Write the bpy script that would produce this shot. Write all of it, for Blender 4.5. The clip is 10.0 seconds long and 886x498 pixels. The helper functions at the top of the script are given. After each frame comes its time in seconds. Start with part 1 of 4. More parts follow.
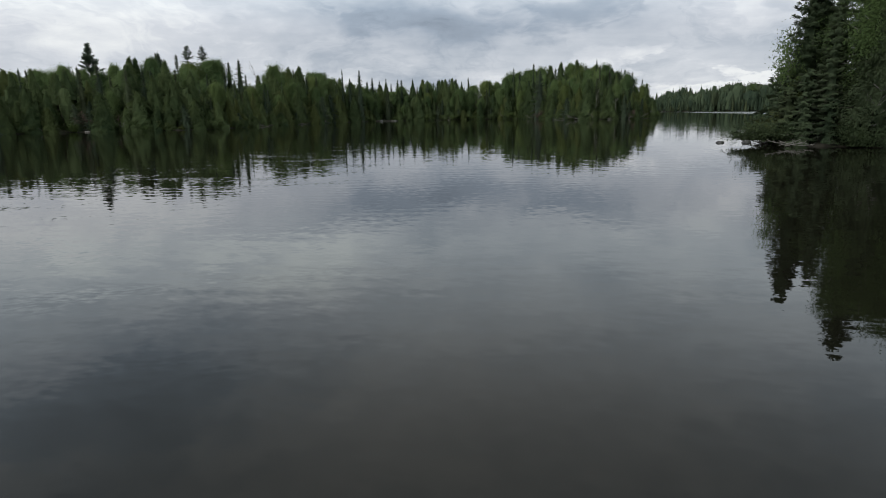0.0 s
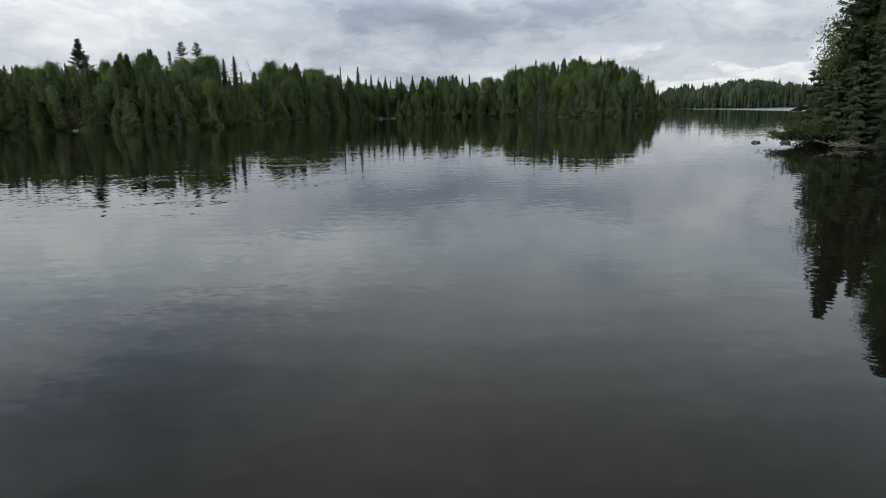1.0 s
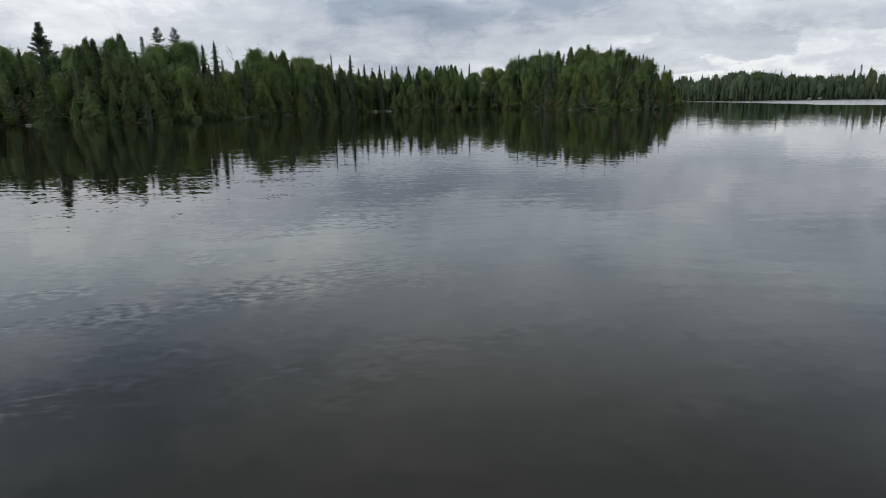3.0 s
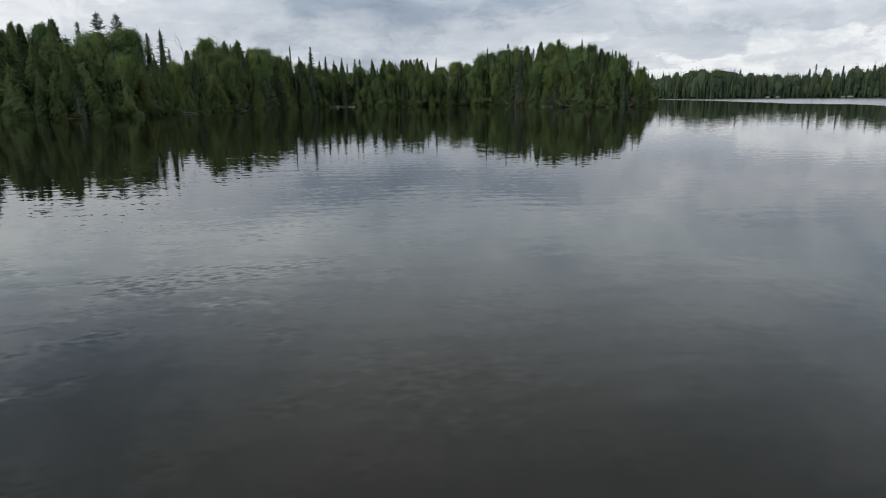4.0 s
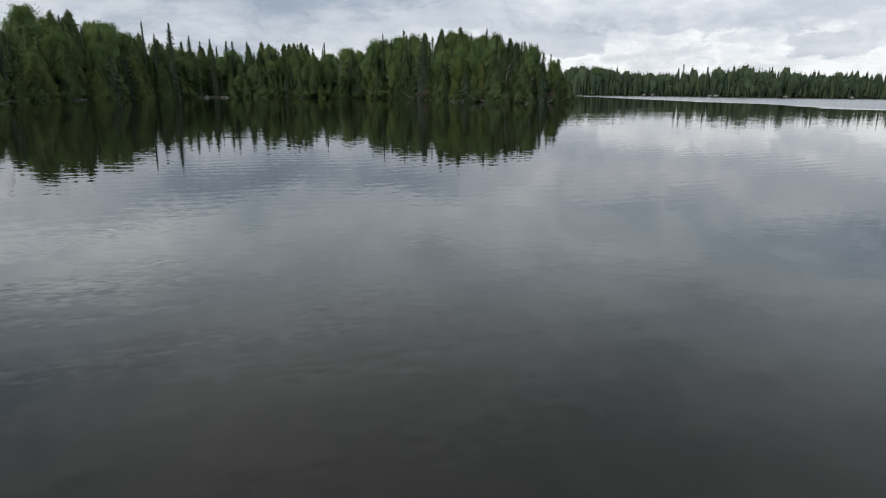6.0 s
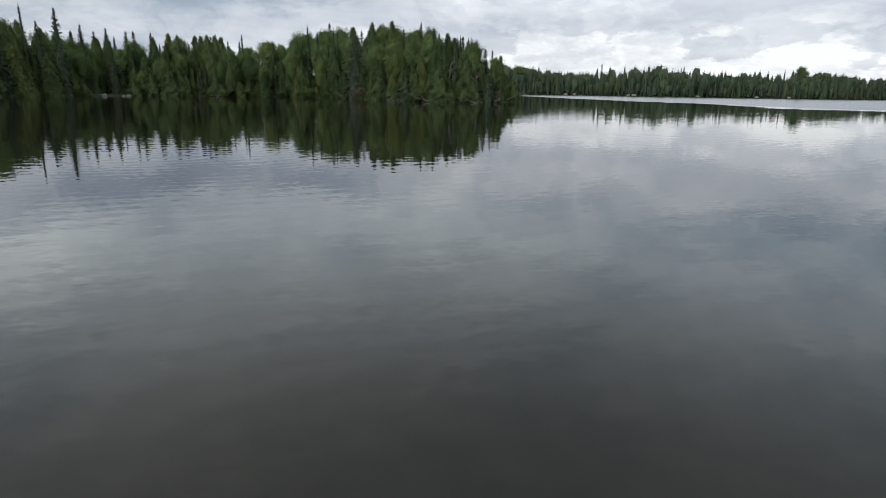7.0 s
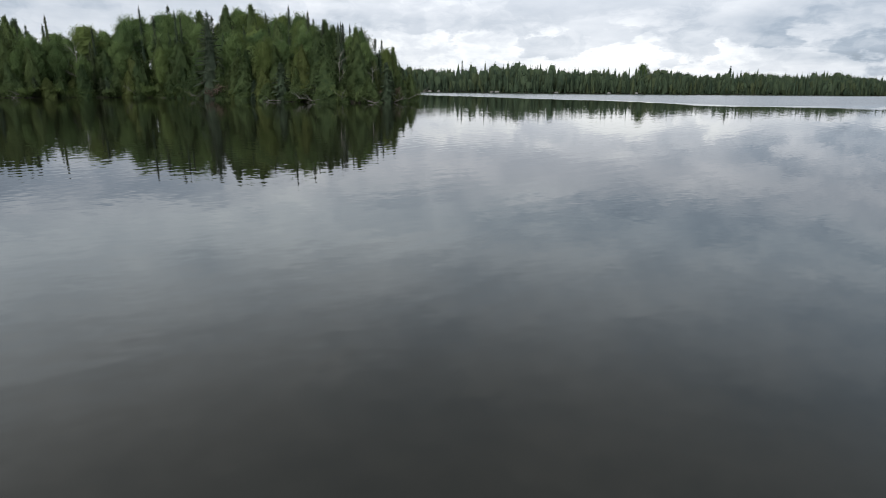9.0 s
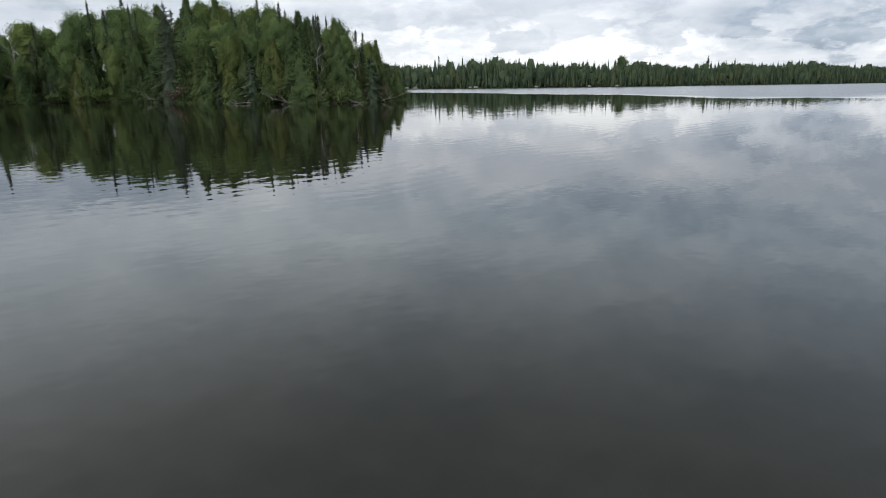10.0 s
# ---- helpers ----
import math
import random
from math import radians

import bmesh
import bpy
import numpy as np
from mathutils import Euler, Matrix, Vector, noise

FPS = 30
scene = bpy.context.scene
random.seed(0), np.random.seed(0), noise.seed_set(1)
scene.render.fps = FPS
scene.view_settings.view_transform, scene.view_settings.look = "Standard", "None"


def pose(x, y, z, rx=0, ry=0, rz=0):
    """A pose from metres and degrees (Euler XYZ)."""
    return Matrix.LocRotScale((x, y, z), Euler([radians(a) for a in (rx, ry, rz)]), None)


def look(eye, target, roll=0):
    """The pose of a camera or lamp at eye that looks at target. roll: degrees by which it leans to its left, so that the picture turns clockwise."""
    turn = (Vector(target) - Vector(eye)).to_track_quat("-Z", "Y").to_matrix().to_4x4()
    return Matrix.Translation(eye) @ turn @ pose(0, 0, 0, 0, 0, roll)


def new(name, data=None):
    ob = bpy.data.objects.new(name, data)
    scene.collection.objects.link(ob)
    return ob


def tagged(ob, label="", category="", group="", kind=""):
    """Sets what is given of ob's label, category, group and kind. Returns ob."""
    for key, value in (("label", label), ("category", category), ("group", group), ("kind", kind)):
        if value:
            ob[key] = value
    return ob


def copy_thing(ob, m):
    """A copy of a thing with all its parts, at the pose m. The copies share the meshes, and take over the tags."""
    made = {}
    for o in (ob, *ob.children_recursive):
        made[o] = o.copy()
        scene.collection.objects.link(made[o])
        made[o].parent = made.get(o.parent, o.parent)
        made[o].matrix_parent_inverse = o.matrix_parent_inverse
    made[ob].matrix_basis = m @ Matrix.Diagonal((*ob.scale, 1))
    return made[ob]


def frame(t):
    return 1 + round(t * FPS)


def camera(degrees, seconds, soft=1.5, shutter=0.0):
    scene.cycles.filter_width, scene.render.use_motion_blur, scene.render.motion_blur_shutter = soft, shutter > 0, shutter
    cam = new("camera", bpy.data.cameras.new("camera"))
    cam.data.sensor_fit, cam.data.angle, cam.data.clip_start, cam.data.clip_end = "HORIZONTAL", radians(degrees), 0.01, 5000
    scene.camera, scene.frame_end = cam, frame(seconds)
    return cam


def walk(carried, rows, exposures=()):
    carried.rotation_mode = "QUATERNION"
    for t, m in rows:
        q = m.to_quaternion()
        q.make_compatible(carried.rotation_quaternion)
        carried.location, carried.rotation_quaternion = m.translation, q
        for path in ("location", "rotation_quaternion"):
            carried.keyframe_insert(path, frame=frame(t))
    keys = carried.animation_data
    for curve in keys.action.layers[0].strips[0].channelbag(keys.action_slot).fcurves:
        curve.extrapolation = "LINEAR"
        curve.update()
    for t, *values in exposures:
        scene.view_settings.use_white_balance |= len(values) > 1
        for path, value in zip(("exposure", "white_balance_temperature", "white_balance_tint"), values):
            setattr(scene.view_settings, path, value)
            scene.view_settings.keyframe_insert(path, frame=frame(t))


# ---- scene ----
cam = camera(74.4, 10.0, soft=0.7)
PATH = [
    (0, (2.49, -4.858, 1.937), (2.43, -2.911, 1.481), -1.0),
    (0.5, (2.294, -3.38, 1.971), (2.234, -1.435, 1.511), -1.1),
    (1, (1.956, -1.756, 1.959), (1.899, 0.188, 1.494), -1.1),
    (1.5, (1.446, 0.182, 1.935), (1.392, 2.125, 1.466), -1.1),
    (2, (0.823, 2.494, 1.894), (0.774, 4.437, 1.419), -1.1),
    (3.5, (-0.951, 10.723, 2.036), (-0.928, 12.66, 1.538), -0.8),
    (4, (-1.533, 13.76, 2.063), (-1.428, 15.692, 1.557), -0.5),
    (4.5, (-2.096, 17.144, 2.085), (-1.891, 19.065, 1.57), -0.2),
    (5, (-2.631, 20.791, 2.087), (-2.327, 22.699, 1.568), 0.1),
    (5.5, (-3.188, 24.74, 2.042), (-2.782, 26.627, 1.518), 0.4),
    (6.8, (-4.598, 35.823, 1.823), (-3.906, 37.623, 1.294), 0.9),
    (7, (-4.765, 37.563, 1.811), (-4.01, 39.338, 1.283), 0.9),
    (7.5, (-4.916, 41.921, 1.775), (-4.019, 43.629, 1.248), 1.0),
    (8, (-4.712, 46.155, 1.743), (-3.695, 47.795, 1.217), 1.0),
    (8.5, (-4.028, 50.324, 1.715), (-2.922, 51.904, 1.188), 0.8),
    (9, (-2.965, 54.435, 1.695), (-1.798, 55.97, 1.165), 0.6),
    (9.5, (-1.495, 58.372, 1.691), (-0.3, 59.884, 1.156), 0.1),
    (10, (0.27, 62.161, 1.733), (1.494, 63.647, 1.191), -0.6),
]
walk(cam, [(t, look(eye, target, roll)) for t, eye, target, roll in PATH], [(0, -0.13), (4.5, -0.07), (7.5, 0.12), (10, 0.22)])

# ---------------------------------------------------------------- sky and light
SKY_LEVEL = 1.0
world = bpy.data.worlds.new("overcast_sky")
scene.world = world
world.use_nodes = True
wt = world.node_tree
wt.nodes.clear()


class Net:
    """Short hand for wiring shader nodes."""

    def __init__(self, tree):
        self.tree = tree

    def node(self, kind, **values):
        n = self.tree.nodes.new(kind)
        for key, value in values.items():
            n.inputs[key.replace("_", " ")].default_value = value
        return n

    def put(self, value, socket):
        if hasattr(value, "is_output"):
            self.tree.links.new(value, socket)
        else:
            socket.default_value = value

    def math(self, op, a, b=0.0, c=0.0, clamp=False):
        n = self.tree.nodes.new("ShaderNodeMath")
        n.operation, n.use_clamp = op, clamp
        for value, socket in zip((a, b, c), n.inputs):
            self.put(value, socket)
        return n.outputs[0]

    def vec(self, x, y, z):
        n = self.tree.nodes.new("ShaderNodeCombineXYZ")
        for value, socket in zip((x, y, z), n.inputs):
            self.put(value, socket)
        return n.outputs[0]

    def noise(self, at, scale, detail=4.0, rough=0.5, distort=0.0, colour=False):
        n = self.tree.nodes.new("ShaderNodeTexNoise")
        self.put(at, n.inputs["Vector"])
        n.inputs["Scale"].default_value = scale
        n.inputs["Detail"].default_value = detail
        n.inputs["Roughness"].default_value = rough
        n.inputs["Distortion"].default_value = distort
        return n.outputs["Color" if colour else "Fac"]

    def step(self, value, low, high, to_low=0.0, to_high=1.0):
        n = self.tree.nodes.new("ShaderNodeMapRange")
        n.interpolation_type = "SMOOTHSTEP"
        for v, socket in zip((value, low, high, to_low, to_high), n.inputs):
            self.put(v, socket)
        return n.outputs[0]

    def mix(self, fac, a, b, blend="MIX"):
        n = self.tree.nodes.new("ShaderNodeMix")
        n.data_type, n.blend_type = "RGBA", blend
        self.put(fac, n.inputs[0])
        self.put(a, n.inputs[6])
        self.put(b, n.inputs[7])
        return n.outputs[2]

    def split(self, value):
        n = self.tree.nodes.new("ShaderNodeSeparateXYZ")
        self.put(value, n.inputs[0])
        return n.outputs


SUN_ELEVATION, SUN_AZIMUTH = 45.0, 238.0
w = Net(wt)
sky = wt.nodes.new("ShaderNodeTexSky")
sky.sky_type, sky.sun_disc = "NISHITA", False
sky.sun_elevation, sky.sun_rotation = radians(SUN_ELEVATION), radians(SUN_AZIMUTH)
way = w.split(wt.nodes.new("ShaderNodeTexCoord").outputs["Generated"])
height = w.math("MAXIMUM", way[2], 0.0)
azimuth = w.math("MULTIPLY", w.math("ARCTAN2", way[0], way[1]), 57.2958)
elevation = w.math("MULTIPLY", w.math("ARCSINE", height), 57.2958)
# the cloud deck, seen in perspective
depth = w.math("ADD", height, 0.11)
deck = w.vec(w.math("DIVIDE", way[0], depth), w.math("DIVIDE", way[1], depth), 0.0)
billow = w.noise(deck, 1.3, 9.0, 0.56, 0.2)
wisps = w.noise(w.vec(w.math("MULTIPLY", azimuth, 0.042), w.math("MULTIPLY", elevation, 0.19), 3.0), 1.6, 9.0, 0.58, 0.3)
puffs = w.noise(w.vec(w.math("MULTIPLY", azimuth, 0.10), w.math("MULTIPLY", elevation, 0.24), 7.0), 1.5, 9.0, 0.55, 0.1)
blot = w.noise(w.vec(w.math("MULTIPLY", azimuth, 0.105), w.math("MULTIPLY", elevation, 0.21), 13.0), 1.5, 8.0, 0.55, 0.1)
bend = w.split(w.noise(w.vec(w.math("MULTIPLY", azimuth, 0.05), w.math("MULTIPLY", elevation, 0.10), 0.0), 1.6, 4.0, 0.55, 0.0, True))
azimuth_bent = w.math("MULTIPLY_ADD", w.math("SUBTRACT", bend[0], 0.5), 26.0, azimuth)
elevation_bent = w.math("MULTIPLY_ADD", w.math("SUBTRACT", bend[1], 0.5), 9.0, elevation)

# thin (bright) and thick (dark) parts of the cloud deck: azimuth, elevation, their spreads, amount
CLOUDS = [
    (-14, 15.0, 9, 2.6, 0.34), (-36, 11.5, 9, 3.4, 0.30), (-30, 7.5, 12, 2.5, 0.14), (-33, 23.5, 14, 3.8, -0.38), (-33, 30, 9, 5, -0.12), (-8, 29, 9, 8, 0.10), (-4, 8.2, 9, 2.4, -0.30), (-22, 7.0, 9, 3.0, 0.13),
    (0, 1.5, 8, 1.6, 0.12), (21, 3.6, 4, 1.0, 0.16), (46, 2.8, 15, 1.5, 0.08), (70, 3.6, 5, 2.4, -0.34), (12, 11.0, 16, 2.5, 0.05), (46, 7.2, 18, 2.0, 0.10), (75, 2.6, 5, 1.4, 0.15), (20, 6.5, 12, 2.0, -0.05),
    (62, 12.0, 14, 2.2, -0.20), (44, 9.5, 18, 2.2, 0.05), (74, 7.5, 9, 2.6, -0.06), (25, 15.0, 16, 7.0, 0.08), (1, 7.5, 12, 3.0, -0.13), (8, 24, 11, 8, 0.08), (36, 27, 10, 9, -0.12), (78, 24, 20, 10, -0.22),
]
# the deck grows smoother overhead
uneven = w.step(elevation, 13.0, 27.0, 1.0, 0.55)
tone = w.math("MULTIPLY", w.math("SUBTRACT", billow, 0.5), 0.45)
tone = w.math("MULTIPLY_ADD", w.math("SUBTRACT", wisps, 0.5), 0.30, tone)
tone = w.math("MULTIPLY_ADD", w.math("SUBTRACT", blot, 0.5), 0.46, tone)
mottle = w.noise(w.vec(w.math("MULTIPLY", azimuth_bent, 0.085), w.math("MULTIPLY", elevation_bent, 0.17), 41.0), 1.5, 10.0, 0.6, 0.15)
tone = w.math("MULTIPLY_ADD", w.step(mottle, 0.42, 0.60, -0.5, 0.5), w.step(elevation, 8.0, 15.0, 0.17, 0.05), tone)
tone = w.math("MULTIPLY_ADD", tone, uneven, 0.625)
for a, e, da, de, amount in CLOUDS:
    u = w.math("DIVIDE", w.math("SUBTRACT", azimuth_bent, a), da)
    v = w.math("DIVIDE", w.math("SUBTRACT", elevation_bent, e), de)
    r2 = w.math("ADD", w.math("MULTIPLY", u, u), w.math("MULTIPLY", v, v))
    tone = w.math("MULTIPLY_ADD", w.math("EXPONENT", w.math("MULTIPLY", r2, -0.7)), amount, tone)
# heaped clouds low over the horizon
heap = w.step(w.math("MULTIPLY_ADD", w.math("SUBTRACT", w.step(azimuth, 20.0, 34.0, 3.3, 4.4), elevation), 0.045, puffs), 0.48, 0.54)
heap = w.math("MULTIPLY", heap, w.math("MULTIPLY", w.step(elevation, 6.6, 4.4), w.step(azimuth, 6.0, 24.0, 0.4, 1.0)))
tone = w.math("MULTIPLY_ADD", heap, 0.20, tone)
lumps = w.noise(w.vec(w.math("MULTIPLY", azimuth, 0.20), w.math("MULTIPLY", elevation, 0.42), 17.0), 1.5, 8.0, 0.55, 0.2)
tone = w.math("MULTIPLY_ADD", w.math("MULTIPLY", w.step(lumps, 0.45, 0.60), heap), 0.12, tone)
ramp = wt.nodes.new("ShaderNodeValToRGB")
w.put(tone, ramp.inputs[0])
stops = ramp.color_ramp.elements
stops[0].position, stops[0].color = 0.05, (0.235, 0.28, 0.345, 1)
stops[1].position, stops[1].color = 1.0, (0.95, 0.975, 0.99, 1)
for at, colour in ((0.36, (0.370, 0.432, 0.520, 1)), (0.60, (0.580, 0.625, 0.695, 1)), (0.8, (0.735, 0.768, 0.825, 1))):
    stops.new(at).color = colour
blue = w.mix(1.0, sky.outputs[0], (0.10, 0.10, 0.10, 1), "MULTIPLY")
cool = w.step(elevation, 7.0, 13.0)
warm = w.step(elevation, 17.0, 30.0)
aloft = w.math("MULTIPLY", w.step(elevation, 6.0, 15.0, 1.0, 1.5), w.step(elevation, 20.0, 34.0, 1.0, 0.82))
deck_light = w.mix(1.0, ramp.outputs[0], w.vec(w.math("MULTIPLY", aloft, w.math("MULTIPLY_ADD", warm, 0.06, w.math("MULTIPLY_ADD", cool, -0.055, 1.0))), aloft, w.math("MULTIPLY", aloft, w.math("MULTIPLY_ADD", warm, -0.06, w.math("MULTIPLY_ADD", cool, -0.01, 1.0)))), "MULTIPLY")
air = w.mix(0.94, blue, deck_light)
back = w.node("ShaderNodeBackground", Strength=SKY_LEVEL)
w.put(air, back.inputs[0])
w.put(back.outputs[0], wt.nodes.new("ShaderNodeOutputWorld").inputs[0])

sun = new("sun", bpy.data.lights.new("sun", "SUN"))
sun.data.energy, sun.data.angle, sun.data.color = 1.2, radians(22), (1.0, 0.97, 0.92)
az = radians(SUN_AZIMUTH)
sun.matrix_basis = look((0, 0, 60), (-60 * math.sin(az) / math.tan(radians(SUN_ELEVATION)), -60 * math.cos(az) / math.tan(radians(SUN_ELEVATION)), 0))


# ---------------------------------------------------------------- materials
def material(name):
    m = bpy.data.materials.new(name)
    m.use_nodes = True
    m.node_tree.nodes.clear()
    return m, Net(m.node_tree)


def finish(n, shader):
    n.put(shader, n.tree.nodes.new("ShaderNodeOutputMaterial").inputs[0])


def foliage(name, dark, light, gloss=0.7, through_leaf=0.38, patch=0.35, joined=False):
    """Leaves: tone varies from leaf to leaf, from bough to bough and from tree to tree; they are lit as the bough they lie on."""
    m, n = material(name)
    m.cycles.use_bump_map_correction = False
    island = n.tree.nodes.new("ShaderNodeNewGeometry").outputs["Random Per Island"]
    tree = n.tree.nodes.new("ShaderNodeObjectInfo").outputs["Random"]
    if joined:
        mark = n.tree.nodes.new("ShaderNodeAttribute")
        mark.attribute_name = "tone"
        tree = mark.outputs["Fac"]
    facing = n.tree.nodes.new("ShaderNodeAttribute")
    facing.attribute_name = "facing"
    turned = n.tree.nodes.new("ShaderNodeVectorTransform")
    turned.vector_type, turned.convert_from, turned.convert_to = "NORMAL", "OBJECT", "WORLD"
    n.put(facing.outputs["Vector"], turned.inputs[0])
    place = n.tree.nodes.new("ShaderNodeNewGeometry").outputs["Position"]
    bough = n.noise(place, patch, 4.0, 0.65)
    spray = n.noise(place, patch * 7.0, 3.0, 0.7)
    fac = n.math("ADD", n.math("MULTIPLY_ADD", island, 0.24, n.math("MULTIPLY_ADD", spray, 1.1, -0.53)), n.math("ADD", n.math("MULTIPLY", tree, 0.72), n.math("MULTIPLY_ADD", bough, 0.8, -0.42)), clamp=True)
    colour = n.mix(fac, (*dark, 1), (*light, 1))
    tint = n.step(n.math("FRACT", n.math("MULTIPLY", tree, 7.31)), 0.70, 1.0, 0.0, 0.34)
    colour = n.mix(tint, colour, (light[0] * 1.25, light[1] * 0.95, light[2] * 0.6, 1))
    b = n.node("ShaderNodeBsdfPrincipled", Roughness=gloss)
    b.inputs["Specular IOR Level"].default_value = 0.1
    n.put(colour, b.inputs["Base Color"])
    n.put(turned.outputs[0], b.inputs["Normal"])
    t = n.tree.nodes.new("ShaderNodeBsdfTranslucent")
    n.put(n.mix(0.4, colour, (light[0] * 1.3, light[1] * 1.3, light[2], 1)), t.inputs[0])
    s = n.tree.nodes.new("ShaderNodeMixShader")
    s.inputs[0].default_value = through_leaf
    n.put(b.outputs[0], s.inputs[1])
    n.put(t.outputs[0], s.inputs[2])
    finish(n, s.outputs[0])
    return m


def rough_stuff(name, dark, light, scale, rough=0.85, relief=0.02, stretch=(1, 1, 1), spots=None):
    """Bark, rock, soil: two scales of tone and a fine relief."""
    m, n = material(name)
    at = n.tree.nodes.new("ShaderNodeTexCoord").outputs["Object"]
    mapping = n.tree.nodes.new("ShaderNodeMapping")
    mapping.inputs["Scale"].default_value = stretch
    n.put(at, mapping.inputs[0])
    at = mapping.outputs[0]
    fine = n.noise(at, scale * 5, 6.0, 0.65)
    broad = n.noise(at, scale, 3.0, 0.5, 0.3)
    colour = n.mix(n.step(n.math("ADD", n.math("MULTIPLY", fine, 0.5), n.math("MULTIPLY", broad, 0.5)), 0.36, 0.64), (*dark, 1), (*light, 1))
    if spots:
        colour = n.mix(n.step(n.noise(at, scale * 2.2, 4.0, 0.6), 0.54, 0.64), colour, (*spots, 1))
    b = n.node("ShaderNodeBsdfPrincipled", Roughness=rough)
    n.put(colour, b.inputs["Base Color"])
    bump = n.node("ShaderNodeBump", Strength=0.8, Distance=relief)
    n.put(fine, bump.inputs["Height"])
    n.put(bump.outputs[0], b.inputs["Normal"])
    finish(n, b.outputs[0])
    return m


LEAF_CEDAR = foliage("cedar_foliage", (0.037, 0.063, 0.028), (0.118, 0.156, 0.060))
LEAF_SPRUCE = foliage("spruce_needles", (0.034, 0.054, 0.036), (0.100, 0.134, 0.080), through_leaf=0.25)
LEAF_POPLAR = foliage("poplar_leaves", (0.062, 0.104, 0.042), (0.152, 0.212, 0.080), 0.65, 0.42)
LEAF_SHRUB = foliage("alder_leaves", (0.047, 0.080, 0.026), (0.124, 0.166, 0.056), 0.65, 0.4)
# far woods: a slight bluish haze is mixed into the leaf colour
LEAF_FAR_HAZED = foliage("hazed_far_foliage", (0.035, 0.058, 0.039), (0.104, 0.140, 0.078), 0.7, 0.3, 0.10, True)
TWIGS_DRY = rough_stuff("dry_twigs", (0.09, 0.065, 0.05), (0.22, 0.18, 0.15), 6.0)
LEAF_UNDER = foliage("undergrowth_leaves", (0.030, 0.050, 0.022), (0.092, 0.124, 0.050), 0.7, 0.3, 0.25, True)
# bank shrubs: the shade they stand in is put into the leaf colour
LEAF_BANK_SHADED = foliage("shaded_bank_shrub_leaves", (0.026, 0.042, 0.020), (0.080, 0.104, 0.046), 0.6, 0.3, 0.6)
LEAF_BLUE = foliage("blue_grey_needles", (0.034, 0.050, 0.036), (0.092, 0.120, 0.078), through_leaf=0.25)
LEAF_NEAR = foliage("birch_leaves", (0.058, 0.100, 0.036), (0.140, 0.200, 0.070), 0.6, 0.4, 0.6)
LEAF_OLD = foliage("old_spruce_needles", (0.040, 0.062, 0.034), (0.104, 0.138, 0.074), through_leaf=0.3)
BARK = rough_stuff("grey_brown_bark", (0.045, 0.035, 0.028), (0.14, 0.12, 0.10), 3.0, stretch=(2, 2, 0.5))
TWIG_GREY = rough_stuff("lichened_twigs", (0.10, 0.095, 0.08), (0.25, 0.24, 0.21), 6.0)
BARK_PALE = rough_stuff("pale_bark", (0.15, 0.145, 0.125), (0.36, 0.345, 0.31), 2.0, spots=(0.05, 0.045, 0.04), stretch=(1, 1, 2))
DEADWOOD = rough_stuff("bleached_deadwood", (0.11, 0.10, 0.09), (0.29, 0.27, 0.24), 4.0, stretch=(1, 1, 0.4))
ROCK = rough_stuff("lake_rock", (0.06, 0.06, 0.06), (0.17, 0.165, 0.155), 1.6, 0.8, 0.03, spots=(0.07, 0.08, 0.06))
ROCK_PALE = rough_stuff("pale_granite", (0.15, 0.145, 0.14), (0.30, 0.29, 0.27), 1.2, 0.8, 0.03, spots=(0.13, 0.13, 0.11))
SOIL = rough_stuff("forest_floor", (0.015, 0.012, 0.008), (0.042, 0.036, 0.020), 0.35, 0.95, 0.06, spots=(0.035, 0.05, 0.015))


